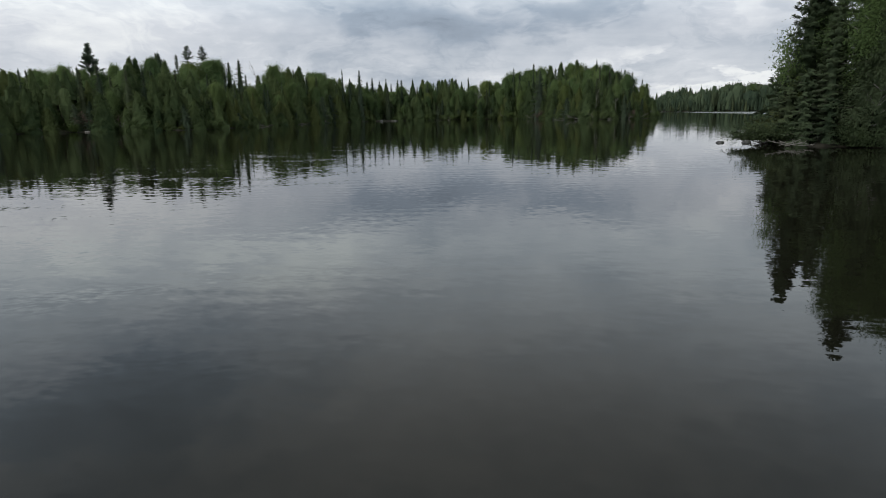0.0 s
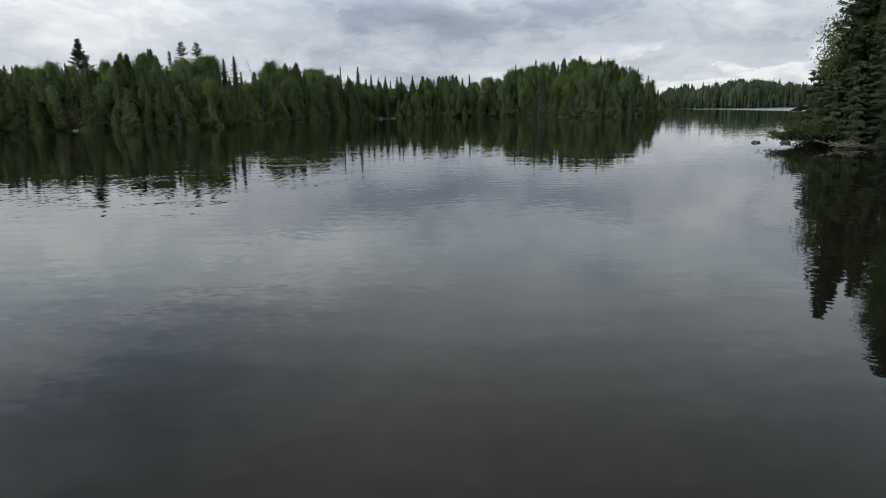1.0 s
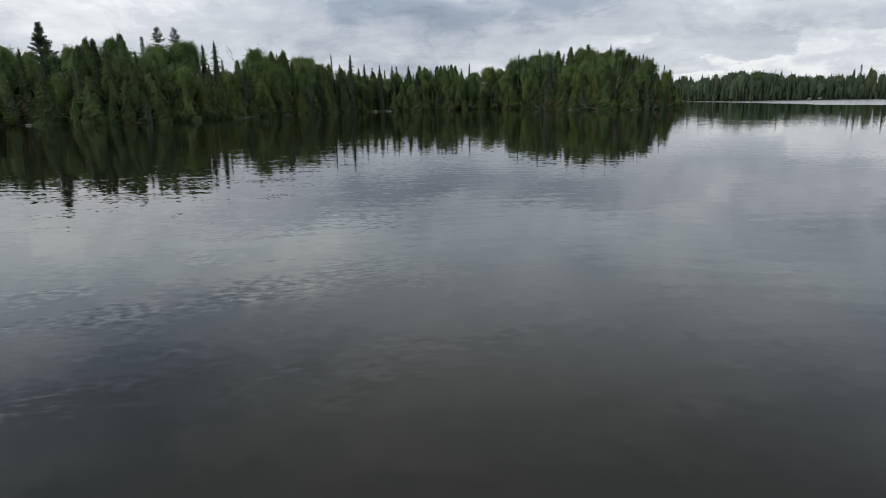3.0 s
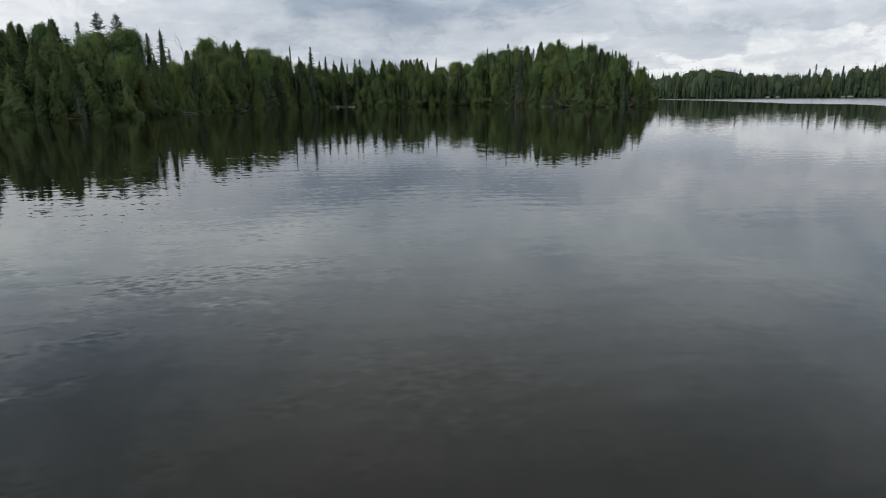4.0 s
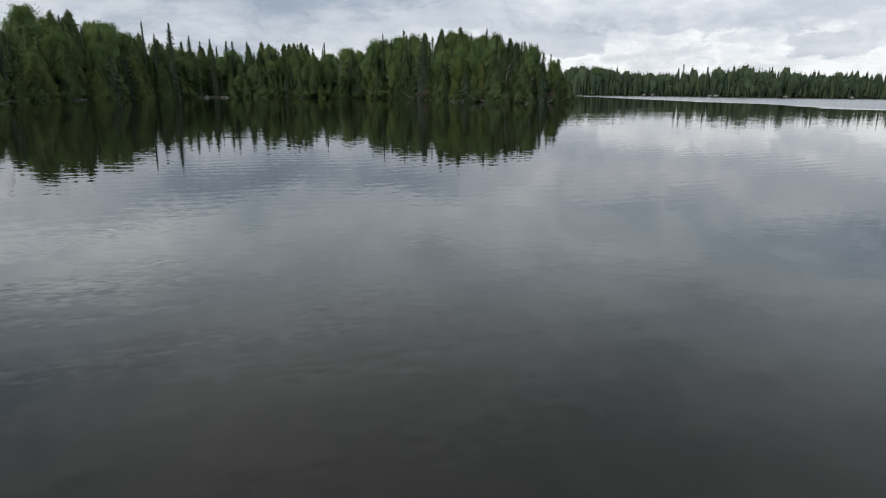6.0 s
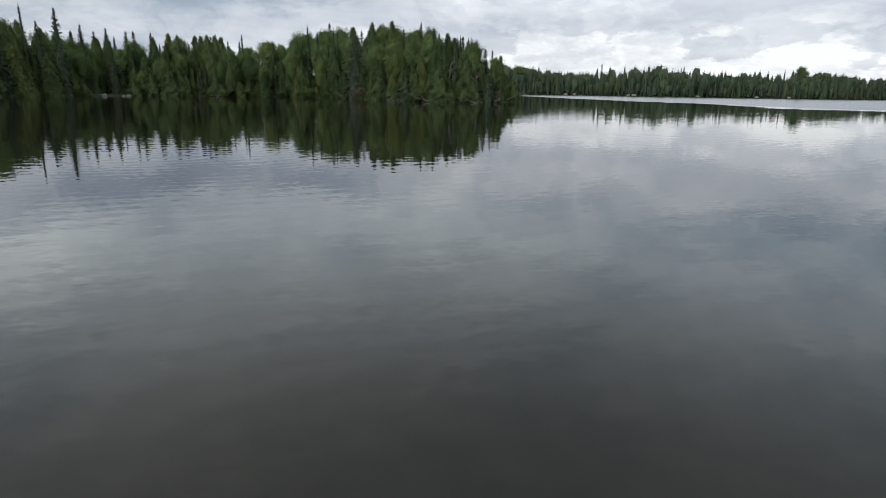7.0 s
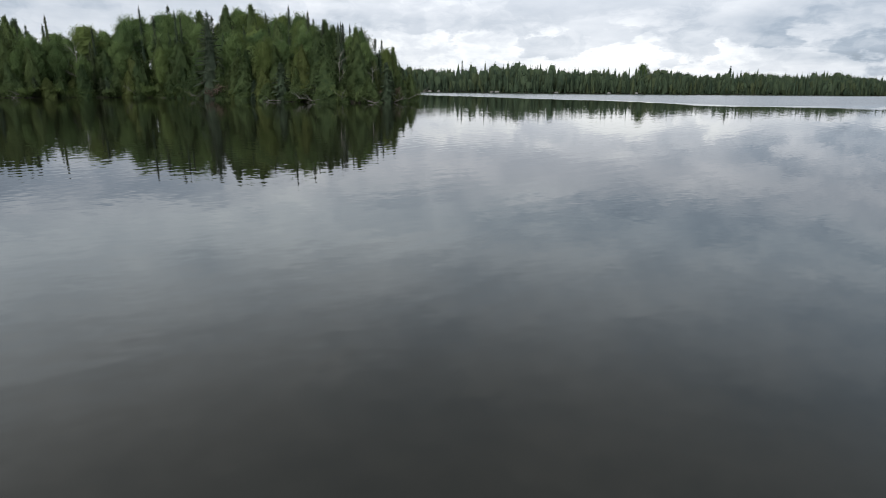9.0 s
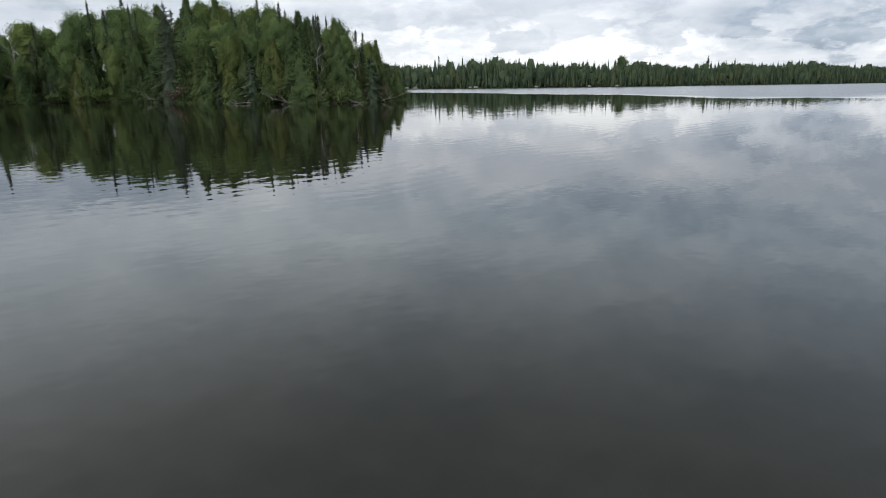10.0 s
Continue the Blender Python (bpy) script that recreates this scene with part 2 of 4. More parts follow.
def water_material():
    m, n = material("lake_water")
    place = n.tree.nodes.new("ShaderNodeNewGeometry").outputs["Position"]
    x, y, z = n.split(place)

    def slopes(turn, along, across, detail, rough):
        c, s = math.cos(radians(turn)), math.sin(radians(turn))
        u = n.math("ADD", n.math("MULTIPLY", x, c), n.math("MULTIPLY", y, s))
        v = n.math("SUBTRACT", n.math("MULTIPLY", y, c), n.math("MULTIPLY", x, s))
        at = n.vec(n.math("MULTIPLY", u, along), n.math("MULTIPLY", v, across), 0.0)
        r, g, b = n.split(n.noise(at, 1.0, detail, rough, 0.0, True))
        return n.math("SUBTRACT", r, 0.5), n.math("SUBTRACT", g, 0.5)

    swell = slopes(4, 0.5, 2.8, 2.0, 0.6)
    ripple = slopes(-14, 6.0, 10.5, 1.0, 0.5)
    fine = slopes(10, 11.0, 18.0, 1.0, 0.5)
    wavelet = slopes(9, 8.0, 15.0, 1.0, 0.5)
    roll = slopes(3, 0.14, 0.60, 1.0, 0.5)
    # long low waves in even ranks
    drift = n.noise(n.vec(n.math("MULTIPLY", x, 0.16), n.math("MULTIPLY", y, 0.16), 21.0), 1.0, 2.0, 0.5)
    strength = n.step(n.noise(n.vec(n.math("MULTIPLY", x, 0.10), n.math("MULTIPLY", y, 0.13), 31.0), 1.0, 2.0, 0.6), 0.30, 0.68, 0.0006, 0.0044)
    ranks = n.math("MULTIPLY", n.math("SINE", n.math("ADD", n.math("MULTIPLY_ADD", x, -0.5, n.math("MULTIPLY", y, 11.5)), n.math("MULTIPLY", drift, 34.0))), strength)
    # cat's paws: patches where a breath of wind roughens the surface
    spread_x, spread_y = n.math("DIVIDE", n.math("ADD", x, 6.0), 5.5), n.math("DIVIDE", n.math("SUBTRACT", y, 15.0), 21.0)
    paw = n.math("EXPONENT", n.math("MULTIPLY", n.math("ADD", n.math("MULTIPLY", spread_x, spread_x), n.math("MULTIPLY", spread_y, spread_y)), -1.0))
    patch = n.math("MULTIPLY", paw, n.step(n.noise(n.vec(n.math("MULTIPLY", x, 0.42), n.math("MULTIPLY_ADD", x, -0.25, n.math("MULTIPLY", y, 0.85)), 5.0), 1.0, 3.0, 0.6, 0.5), 0.44, 0.66))
    far_patch = n.step(n.noise(n.vec(n.math("MULTIPLY", x, 0.012), n.math("MULTIPLY", y, 0.03), 9.0), 1.0, 3.0, 0.5), 0.46, 0.62)
    # open water past the points, ruffled by the wind
    edge = n.math("MULTIPLY_ADD", n.noise(n.vec(n.math("MULTIPLY", x, 0.02), n.math("MULTIPLY", y, 0.05), 2.0), 1.0, 3.0, 0.6), 26.0, -13.0)
    east = n.math("ADD", n.math("SUBTRACT", x, n.math("MULTIPLY_ADD", n.math("SUBTRACT", y, 90.0), 0.17, 71.0)), edge)
    open_water = n.math("MULTIPLY", n.step(east, -4.0, 10.0), n.step(n.math("ADD", y, n.math("MULTIPLY", edge, 0.4)), 74.0, 92.0))
    amp_s = n.math("MULTIPLY_ADD", far_patch, 0.012, n.math("MULTIPLY_ADD", open_water, 0.03, 0.005))
    amp_r = n.math("ADD", n.math("MULTIPLY_ADD", patch, 0.02, 0.029), n.math("MULTIPLY", open_water, 0.08))
    amp_f = n.math("ADD", n.math("MULTIPLY_ADD", patch, 0.015, 0.004), n.math("MULTIPLY", open_water, 0.08))
    sx = n.math("MULTIPLY", n.math("ADD", n.math("ADD", n.math("MULTIPLY", swell[0], amp_s), n.math("MULTIPLY", ripple[0], amp_r)), n.math("MULTIPLY", fine[0], amp_f)), 0.5)
    sy = n.math("ADD", n.math("ADD", n.math("MULTIPLY", swell[1], amp_s), n.math("MULTIPLY", ripple[1], amp_r)), n.math("MULTIPLY", fine[1], amp_f))
    sy = n.math("MULTIPLY_ADD", wavelet[1], n.math("MULTIPLY", patch, 0.20), sy)
    sy = n.math("ADD", ranks, n.math("MULTIPLY_ADD", roll[1], 0.005, sy))
    sx = n.math("MULTIPLY_ADD", wavelet[0], n.math("MULTIPLY", patch, 0.03), sx)
    normal = n.tree.nodes.new("ShaderNodeVectorMath")
    normal.operation = "NORMALIZE"
    # of wind waves seen from low down only the faces turned to the calm side show
    sx = n.math("MULTIPLY_ADD", open_water, -0.036, sx)
    sy = n.math("MULTIPLY_ADD", open_water, -0.036, sy)
    n.put(n.vec(sx, sy, 1.0), normal.inputs[0])
    b = n.node("ShaderNodeBsdfPrincipled", Roughness=0.012, IOR=1.333)
    n.put(n.mix(n.noise(place, 0.05, 2.0), (0.0066, 0.0064, 0.0042, 1), (0.0088, 0.0082, 0.0052, 1)), b.inputs["Base Color"])
    n.put(normal.outputs[0], b.inputs["Normal"])
    # wavelets too small to see one by one widen the gloss of the ruffled water
    n.put(n.math("MULTIPLY_ADD", open_water, 0.13, 0.012), b.inputs["Roughness"])
    finish(n, b.outputs[0])
    return m


WATER = water_material()


# ---------------------------------------------------------------- mesh helpers
def mesh_object(name, mesh, mat, parent=None, label=""):
    mesh.materials.append(mat)
    ob = new(name, mesh)
    if parent:
        ob.parent = parent
    return tagged(ob, label)


def leaf_mesh(name, rows, tones=None):
    """A mesh of loose pointed leaves: rows is (n, 4, 3), three corners and the way the leaf's bough faces."""
    rows = np.asarray(rows, dtype=np.float32)
    count = len(rows)
    mesh = bpy.data.meshes.new(name)
    mesh.vertices.add(count * 3)
    mesh.vertices.foreach_set("co", rows[:, :3].reshape(-1))
    mesh.loops.add(count * 3)
    mesh.loops.foreach_set("vertex_index", np.arange(count * 3, dtype=np.int32))
    mesh.polygons.add(count)
    mesh.polygons.foreach_set("loop_start", np.arange(0, count * 3, 3, dtype=np.int32))
    mesh.update(calc_edges=True)
    mesh.attributes.new("facing", "FLOAT_VECTOR", "POINT").data.foreach_set("vector", np.repeat(rows[:, 3], 3, axis=0).reshape(-1))
    if tones is not None:
        mesh.attributes.new("tone", "FLOAT", "POINT").data.foreach_set("value", np.repeat(np.asarray(tones, dtype=np.float32), 3))
    return mesh


def unit(v):
    return v / np.maximum(np.linalg.norm(v, axis=-1, keepdims=True), 1e-6)


def leaves(rng, centre, along, length, width, spread=0.5, face=None, loose=0.6):
    """Pointed leaf or spray shapes at the centres, lying along the given directions on boughs that face the given way."""
    along = unit(along + rng.normal(0, spread, along.shape))
    face = rng.normal(0, 1, along.shape) if face is None else unit(np.asarray(face, float))
    flat = unit(face + rng.normal(0, loose, along.shape))
    side = unit(np.cross(along, flat))
    l = (length * rng.uniform(0.7, 1.3, len(centre)))[:, None] * 0.5
    b = (width * rng.uniform(0.7, 1.3, len(centre)))[:, None] * 0.5
    back, tip = centre - along * l, centre + along * l
    return np.stack([back + side * b, tip, back - side * b, unit(face + flat * 0.35)], axis=1)


def radial(at, up):
    """Outward from the stem, tilted upwards."""
    out = unit(at * np.array([1.0, 1.0, 0.0]))
    return unit(out + np.array([0.0, 0.0, up]))


def tube_verts(points, radii, sides=6):
    """Quads of a bent tapered tube."""
    points, radii = np.asarray(points, float), np.asarray(radii, float)
    ways = np.gradient(points, axis=0)
    ways = unit(ways)
    ref = np.array([0.0, 0.0, 1.0]) if abs(ways[0][2]) < 0.9 else np.array([1.0, 0.0, 0.0])
    a = unit(np.cross(ways, ref))
    b = np.cross(ways, a)
    turn = np.arange(sides) * 2 * np.pi / sides
    rings = points[:, None] + radii[:, None, None] * (a[:, None] * np.cos(turn)[None, :, None] + b[:, None] * np.sin(turn)[None, :, None])
    return rings


def tubes_mesh(name, tubes, sides=6):
    """One mesh of several tapered tubes, each (points, radii) or (points, radii, sides)."""
    verts, faces, base = [], [], 0
    for points, radii, *own in tubes:
        ring = own[0] if own else sides
        rings = tube_verts(points, radii, ring)
        k = len(rings)
        verts.extend(rings.reshape(-1, 3).tolist())
        for i in range(k - 1):
            for j in range(ring):
                a, b = base + i * ring + j, base + i * ring + (j + 1) % ring
                faces.append((a, b, b + ring, a + ring))
        faces.append(tuple(base + (k - 1) * ring + j for j in range(ring)))
        base += k * ring
    mesh = bpy.data.meshes.new(name)
    mesh.from_pydata(verts, [], faces)
    mesh.polygons.foreach_set("use_smooth", [True] * len(mesh.polygons))
    mesh.update()
    return mesh


def thin(line, thick, tip):
    """A limb hidden among leaves: three sides, every second point."""
    line = line[[0, len(line) // 2, len(line) - 1]]
    return line, np.linspace(thick, tip, 3), 3


def branch(rng, start, way, length, droop=0.0, bend=0.1, steps=5):
    """Points of a wandering branch."""
    p, d = np.array(start, float), unit(np.array(way, float))
    points = [p.copy()]
    for _ in range(steps):
        d = unit(d + rng.normal(0, bend, 3) + np.array([0, 0, -droop]))
        p = p + d * length / steps
        points.append(p.copy())
    return np.array(points)


# ---------------------------------------------------------------- trees
TOP = {}


def tree_thing(name, trunk_tubes, trunk_mat, crown, crown_mat, label, category, group, limbs=None):
    root = new(name)
    root.empty_display_size = 0.3
    mesh_object("trunk", tubes_mesh("trunk", trunk_tubes + (limbs or []), 5), trunk_mat, root)
    mesh_object("crown", leaf_mesh("crown", crown), crown_mat, root)
    TOP[root.name] = float(crown[:, :3, 2].max())
    return tagged(root, label, category, group)


def trunk_of(rng, h, r, wander=0.02, steps=7, top=0.08):
    z = np.linspace(-0.4, h, steps)
    xy = np.cumsum(rng.normal(0, wander * h / steps, (steps, 2)), axis=0)
    xy[0] = 0
    return np.column_stack([xy, z]), r * np.linspace(1.0, top, steps)


def spruce(seed, h=10.0, spread=1.5, club=0.0, fineness=1.0, bare=0.06, sag=0.0, group="spruces along the shore", label="slender dark green spruce with drooping boughs", mat=None):
    """Narrow conifer: whorls of drooping boughs, each a spine of needle sprays."""
    rng = np.random.default_rng(seed)
    points, radii = trunk_of(rng, h, 0.012 * h + 0.03)
    crown, limbs = [], []
    z = bare * h
    while z < h * 0.985:
        t = z / h
        reach = spread * (1 - t) ** 0.75 * (0.45 + 0.55 * min(1.0, t / 0.15 + 0.4)) + 0.10
        if club and t > 0.80:
            reach = spread * club * max(0.0, 1.0 - abs(t - 0.86) / 0.17) + 0.12
        if club > 0.5 and t > 0.5:
            reach = spread * club * max(0.0, math.sin(math.pi * min(1.0, 0.08 + (t - 0.5) / 0.53) ** 1.25)) ** 0.75 + 0.12
        gap = club and 0.70 < t < 0.80
        n = rng.integers(4, 7)
        first = rng.uniform(0, 6.28)
        for k in range(n):
            if rng.random() < (0.35 if gap else 0.06):
                continue
            a = first + 6.283 * k / n + rng.normal(0, 0.25)
            l = reach * rng.uniform(0.6, 1.18)
            rise = 0.35 - (0.75 + sag) * (1 - t) + rng.normal(0, 0.12)
            way = np.array([math.cos(a), math.sin(a), rise])
            line = branch(rng, (0, 0, z + rng.normal(0, 0.05)), way, l, droop=0.05 - 0.10 * t, bend=0.08)
            if l > 0.9 and rng.random() < 0.6:
                limbs.append(thin(line, 0.028 * (0.6 + l / 2), 0.006))
            m = max(6, int(l * 22 * fineness))
            s = rng.uniform(0.12, 1.05, m)
            at = np.array([np.interp(s, np.linspace(0, 1, len(line)), line[:, i]) for i in range(3)]).T
            side = np.array([-math.sin(a), math.cos(a), 0.0])
            sgn = rng.choice([-1.0, 1.0], m)[:, None]
            off = sgn * side * rng.uniform(0.0, 0.34, m)[:, None] * l * (1.0 - 0.6 * s)[:, None]
            d = np.array([math.cos(a), math.sin(a), -0.35]) + sgn * side * 0.7
            face = radial(at + off, 0.75) + rng.normal(0, 0.18, 3) + sgn * side * 0.25
            crown.append(leaves(rng, at + off + np.array([0, 0, -0.04]), d, min(0.30, 0.13 + 0.17 * l) / fineness ** 0.45, 0.13 / fineness ** 0.5, 0.32, face, 0.45))
        z += (0.15 + 0.17 * (1 - t)) * rng.uniform(0.75, 1.25) * h / 10.0 / fineness ** 0.45
    tip = np.column_stack([np.zeros(6), np.zeros(6), np.linspace(h * 0.955, h * 1.01, 6)])
    crown.append(leaves(rng, tip, np.tile([0, 0, 1.0], (6, 1)), 0.30, 0.10, 0.15))
    crown.append(heart_of(rng, h, spread * 0.5, max(bare, 0.04), 10, 9, 0.72 if club else 0.9, 0.9))
    return tree_thing("spruce_tree", [(points, radii)], BARK, np.concatenate(crown), mat or LEAF_SPRUCE, label, "tree", group, limbs)


def heart_of(rng, h, r, low, sides=14, rings=12, high=0.93, power=1.15):
    """The closed inner foliage of a dense crown: a lumpy cone of triangles."""
    turn = np.arange(sides + 1) % sides
    p = rng.uniform(0, 6.28, 3)
    rows = []
    for k in range(rings):
        t = low + (high - low) * k / (rings - 1)
        a = np.arange(sides) * 2 * np.pi / sides + rng.normal(0, 0.08, sides)
        lump = 1 + 0.12 * np.sin(2 * a + p[0] + 5 * t) + 0.10 * np.sin(5 * a + p[1] - 9 * t) + 0.08 * np.sin(3 * a + 31 * t + p[2])
        rr = r * (1 - t ** power) ** 0.92 * lump * rng.uniform(0.86, 1.08, sides) + 0.02
        ring = np.column_stack([rr * np.cos(a), rr * np.sin(a), t * h + rng.normal(0, 0.012 * h, sides)])
        if k == 0 and low < 0.1:
            ring[:, 2] = -0.15
        rows.append(ring[turn])
    return faced(shell_of(rows), 0.35)


def shell_of(rows):
    """Triangles between successive rings of points."""
    out = []
    for lower, upper in zip(rows, rows[1:]):
        out += [np.stack([lower[:-1], lower[1:], upper[1:]], 1), np.stack([lower[:-1], upper[1:], upper[:-1]], 1)]
    return np.concatenate(out)


def faced(tris, up):
    """Adds the outward way to bare triangles."""
    bare = unit(np.cross(tris[:, 1] - tris[:, 0], tris[:, 2] - tris[:, 0]))
    out = radial(tris.mean(axis=1), up)
    bare *= np.sign((bare * out).sum(axis=1, keepdims=True))
    return np.concatenate([tris, unit(out + 0.5 * bare)[:, None]], axis=1)


def cedar(seed, h=8.0, spread=1.7, fineness=1.0, low=0.03, group="cedars along the shore", label="dense yellowish-green cedar with foliage down to the waterline", mat=None, heart=0.86):
    """Dense conical conifer built of many upswept boughs that carry flat hanging sprays."""
    rng = np.random.default_rng(seed)
    points, radii = trunk_of(rng, h, 0.016 * h + 0.04)
    crown, limbs = [], []
    n = int(124 * fineness ** 0.5 * (1 - 0.8 * low))
    golden = 2.39996
    lobes = rng.uniform(0, 6.28, 4)
    for k in range(n):
        t = (k + rng.uniform(0, 1)) / n
        t = low + (0.99 - low) * t ** 0.92
        a = k * golden + rng.normal(0, 0.35)
        ragged = 1 + 0.20 * math.sin(2 * a + lobes[0] + 5 * t) + 0.14 * math.sin(5 * a + lobes[1] - 9 * t)
        l = spread * ragged * (1 - t ** 1.25) ** 0.95 * (0.75 + 0.25 * min(1, t / 0.12)) * rng.uniform(0.75, 1.12) + 0.12
        way = np.array([math.cos(a), math.sin(a), 0.05 + 0.9 * t])
        line = branch(rng, (0, 0, t * h * 0.97), way, l, droop=0.02, bend=0.07, steps=4)
        if l > 0.8 and t < 0.6 and k % 3 == 0:
            limbs.append(thin(line, 0.03, 0.007))
        m = max(9, int((12 + 26 * l) * fineness ** 0.8))
        s = rng.uniform(0.55, 1.06, m) ** 0.7
        at = np.array([np.interp(s, np.linspace(0, 1, len(line)), line[:, i]) for i in range(3)]).T
        at = at + rng.normal(0, 0.15, (m, 3)) * np.array([1, 1, 1.4]) * (0.5 + l / 2)
        d = np.array([0.62 * math.cos(a), 0.62 * math.sin(a), 0.55 if t > 0.8 else -0.55])
        face = radial(at, 0.35 + 0.6 * t) + rng.normal(0, 0.22, 3) + np.array([0, 0, 0.9]) * (at[:, 2:] - line[-1][2]).clip(-0.4, 0.4)
        crown.append(leaves(rng, at, np.tile(d, (m, 1)), 0.22 / fineness ** 0.42, 0.11 / fineness ** 0.42, 0.36, face, 0.5))
    crown.append(heart_of(rng, h, spread * heart, low))
    return tree_thing("cedar_tree", [(points, radii)], BARK, np.concatenate(crown), mat or LEAF_CEDAR, label, "tree", group, limbs)


def crown_heart(rng, h, spread, low):
    """The closed middle of a broadleaf crown: a lumpy upright egg of triangles."""
    rows = []
    p = rng.uniform(0, 6.28, 2)
    for k in range(11):
        u = (k + 0.3) / 11.3
        a = np.arange(12) * 0.5236 + rng.normal(0, 0.08, 12)
        rr = spread * 0.62 * math.sin(math.pi * min(1.0, 0.16 + 0.84 * u)) ** 0.7 * (1 + 0.16 * np.sin(3 * a + p[0] + 9 * u) + 0.12 * np.sin(5 * a - 17 * u + p[1])) * rng.uniform(0.85, 1.1, 12) + 0.03
        rows.append(np.column_stack([rr * np.cos(a), rr * np.sin(a), h * (low + (0.93 - low) * u) + rng.normal(0, 0.18, 12)])[np.arange(13) % 12])
    return faced(shell_of(rows), 0.6)


def poplar(seed, h=12.0, spread=2.4, low=0.38, fineness=1.0, pale=True, name="poplar_tree", group="broadleaf trees on the shore", label="tall poplar with a rounded light green crown", leaf=None, puff=1.0, fill=1.0):
    """Broadleaf tree: forked limbs that end in loose clusters of leaves."""
    rng = np.random.default_rng(seed)
    points, radii = trunk_of(rng, h * 0.93, 0.010 * h + 0.03, 0.05)
    crown, limbs = [], []
    n = int((34 + 8 * rng.random()) * (1.15 - 0.6 * low))
    for k in range(n):
        t = low + (0.97 - low) * (k + rng.random()) / n
        a = k * 2.4 + rng.normal(0, 0.4)
        u = (t - low) / (1 - low)
        l = spread * (0.30 + 0.95 * math.sin(math.pi * min(1.0, 0.18 + 0.86 * u)) ** 0.8) * rng.uniform(0.6, 1.05)
        way = np.array([math.cos(a), math.sin(a), rng.uniform(0.7, 1.5)])
        start = np.array([np.interp(t * h * 0.85, points[:, 2], points[:, i]) for i in range(3)])
        line = branch(rng, start, way, l, droop=0.03, bend=0.14)
        limbs.append((line[::2], np.linspace(0.05, 0.008, 3) * (0.5 + 0.4 * l), 4))
        for c in range(4 + int(l > 1.2)):
            centre = line[rng.integers(2, len(line))] + rng.normal(0, 0.32, 3) * puff
            m = int((64 if low < 0.45 else 50) * fineness * fill * rng.uniform(0.6, 1.3))
            ball = np.clip(rng.normal(0, 0.27, (m, 3)), -0.6, 0.6) * puff * np.array([1.0, 1.0, 1.35])
            d = unit(ball + rng.normal(0, 0.3, ball.shape)) + np.array([0, 0, -0.5])
            face = unit(ball) * 0.35 + radial(centre + ball, 0.75)
            crown.append(leaves(rng, centre + ball, d, 0.17 / fineness ** 0.45, 0.14 / fineness ** 0.45, 0.6, face, 0.6))
    if fineness < 2:
        crown.append(crown_heart(rng, h, spread, low))
    return tree_thing(name, [(points, radii)], BARK_PALE if pale else BARK, np.concatenate(crown), leaf or LEAF_POPLAR, label, "tree", group, limbs)


def pine(seed, h=15.0, spread=3.2, group="pines above the shore", label="tall white pine with ragged tiers of boughs"):
    """Irregular tall conifer with long level boughs in tiers."""
    rng = np.random.default_rng(seed)
    points, radii = trunk_of(rng, h, 0.014 * h)
    crown, limbs = [], []
    z = 0.30 * h
    while z < h:
        t = z / h
        for k in range(rng.integers(4, 7)):
            a = rng.uniform(0, 6.28)
            l = min(3.3, spread * (1.0 - t)) * rng.uniform(0.6, 1.1) + 0.25
            line = branch(rng, (0, 0, z), (math.cos(a), math.sin(a), 0.10 + 0.5 * t), l, droop=-0.04, bend=0.08)
            limbs.append((line, np.linspace(0.05, 0.01, len(line))))
            m = int(16 + 34 * l)
            s = rng.uniform(0.3, 1.05, m)
            at = np.array([np.interp(s, np.linspace(0, 1, len(line)), line[:, i]) for i in range(3)]).T + rng.normal(0, 0.16, (m, 3)) * np.array([1, 1, 0.45])
            d = np.tile([math.cos(a), math.sin(a), 0.35], (m, 1))
            crown.append(leaves(rng, at, d, 0.36, 0.13, 0.55, radial(at, 1.0), 0.5))
        z += rng.uniform(0.45, 0.85) * (1.15 - 0.65 * t)
    return tree_thing("pine_tree", [(points, radii)], BARK, np.concatenate(crown), LEAF_SPRUCE, label, "tree", group, limbs)


def snag(seed, h=8.0, forks=9, lean=0.08, label="bare dead tree with bleached grey limbs", name="dead_tree"):
    rng = np.random.default_rng(seed)
    root = new(name)
    line = branch(rng, (0, 0, -0.3), (lean, lean * 0.4, 1), h, 0, 0.05, 8)
    twigs = []
    for k in range(forks):
        s = line[rng.integers(3, len(line))]
        a = rng.uniform(0, 6.28)
        l = rng.uniform(0.12, 0.28) * h
        limb = branch(rng, s, (math.cos(a), math.sin(a), rng.uniform(0.5, 1.4)), l, -0.03, 0.12)
        twigs.append((limb, np.linspace(0.035, 0.008, len(limb))))
        for _ in range(2):
            twig = branch(rng, limb[rng.integers(2, 5)], (math.cos(a + rng.normal(0, 0.9)), math.sin(a + rng.normal(0, 0.9)), rng.uniform(0.3, 1.2)), l * 0.5, 0, 0.15, 4)
            twigs.append((twig, np.linspace(0.016, 0.005, len(twig))))
    twigs.insert(0, (line, np.linspace(0.02 * h ** 0.7 + 0.03, 0.012, len(line))))
    mesh_object("trunk", tubes_mesh("trunk", twigs, 5), DEADWOOD, root)
    return tagged(root, label, "dead tree", "dead trees on the shore")


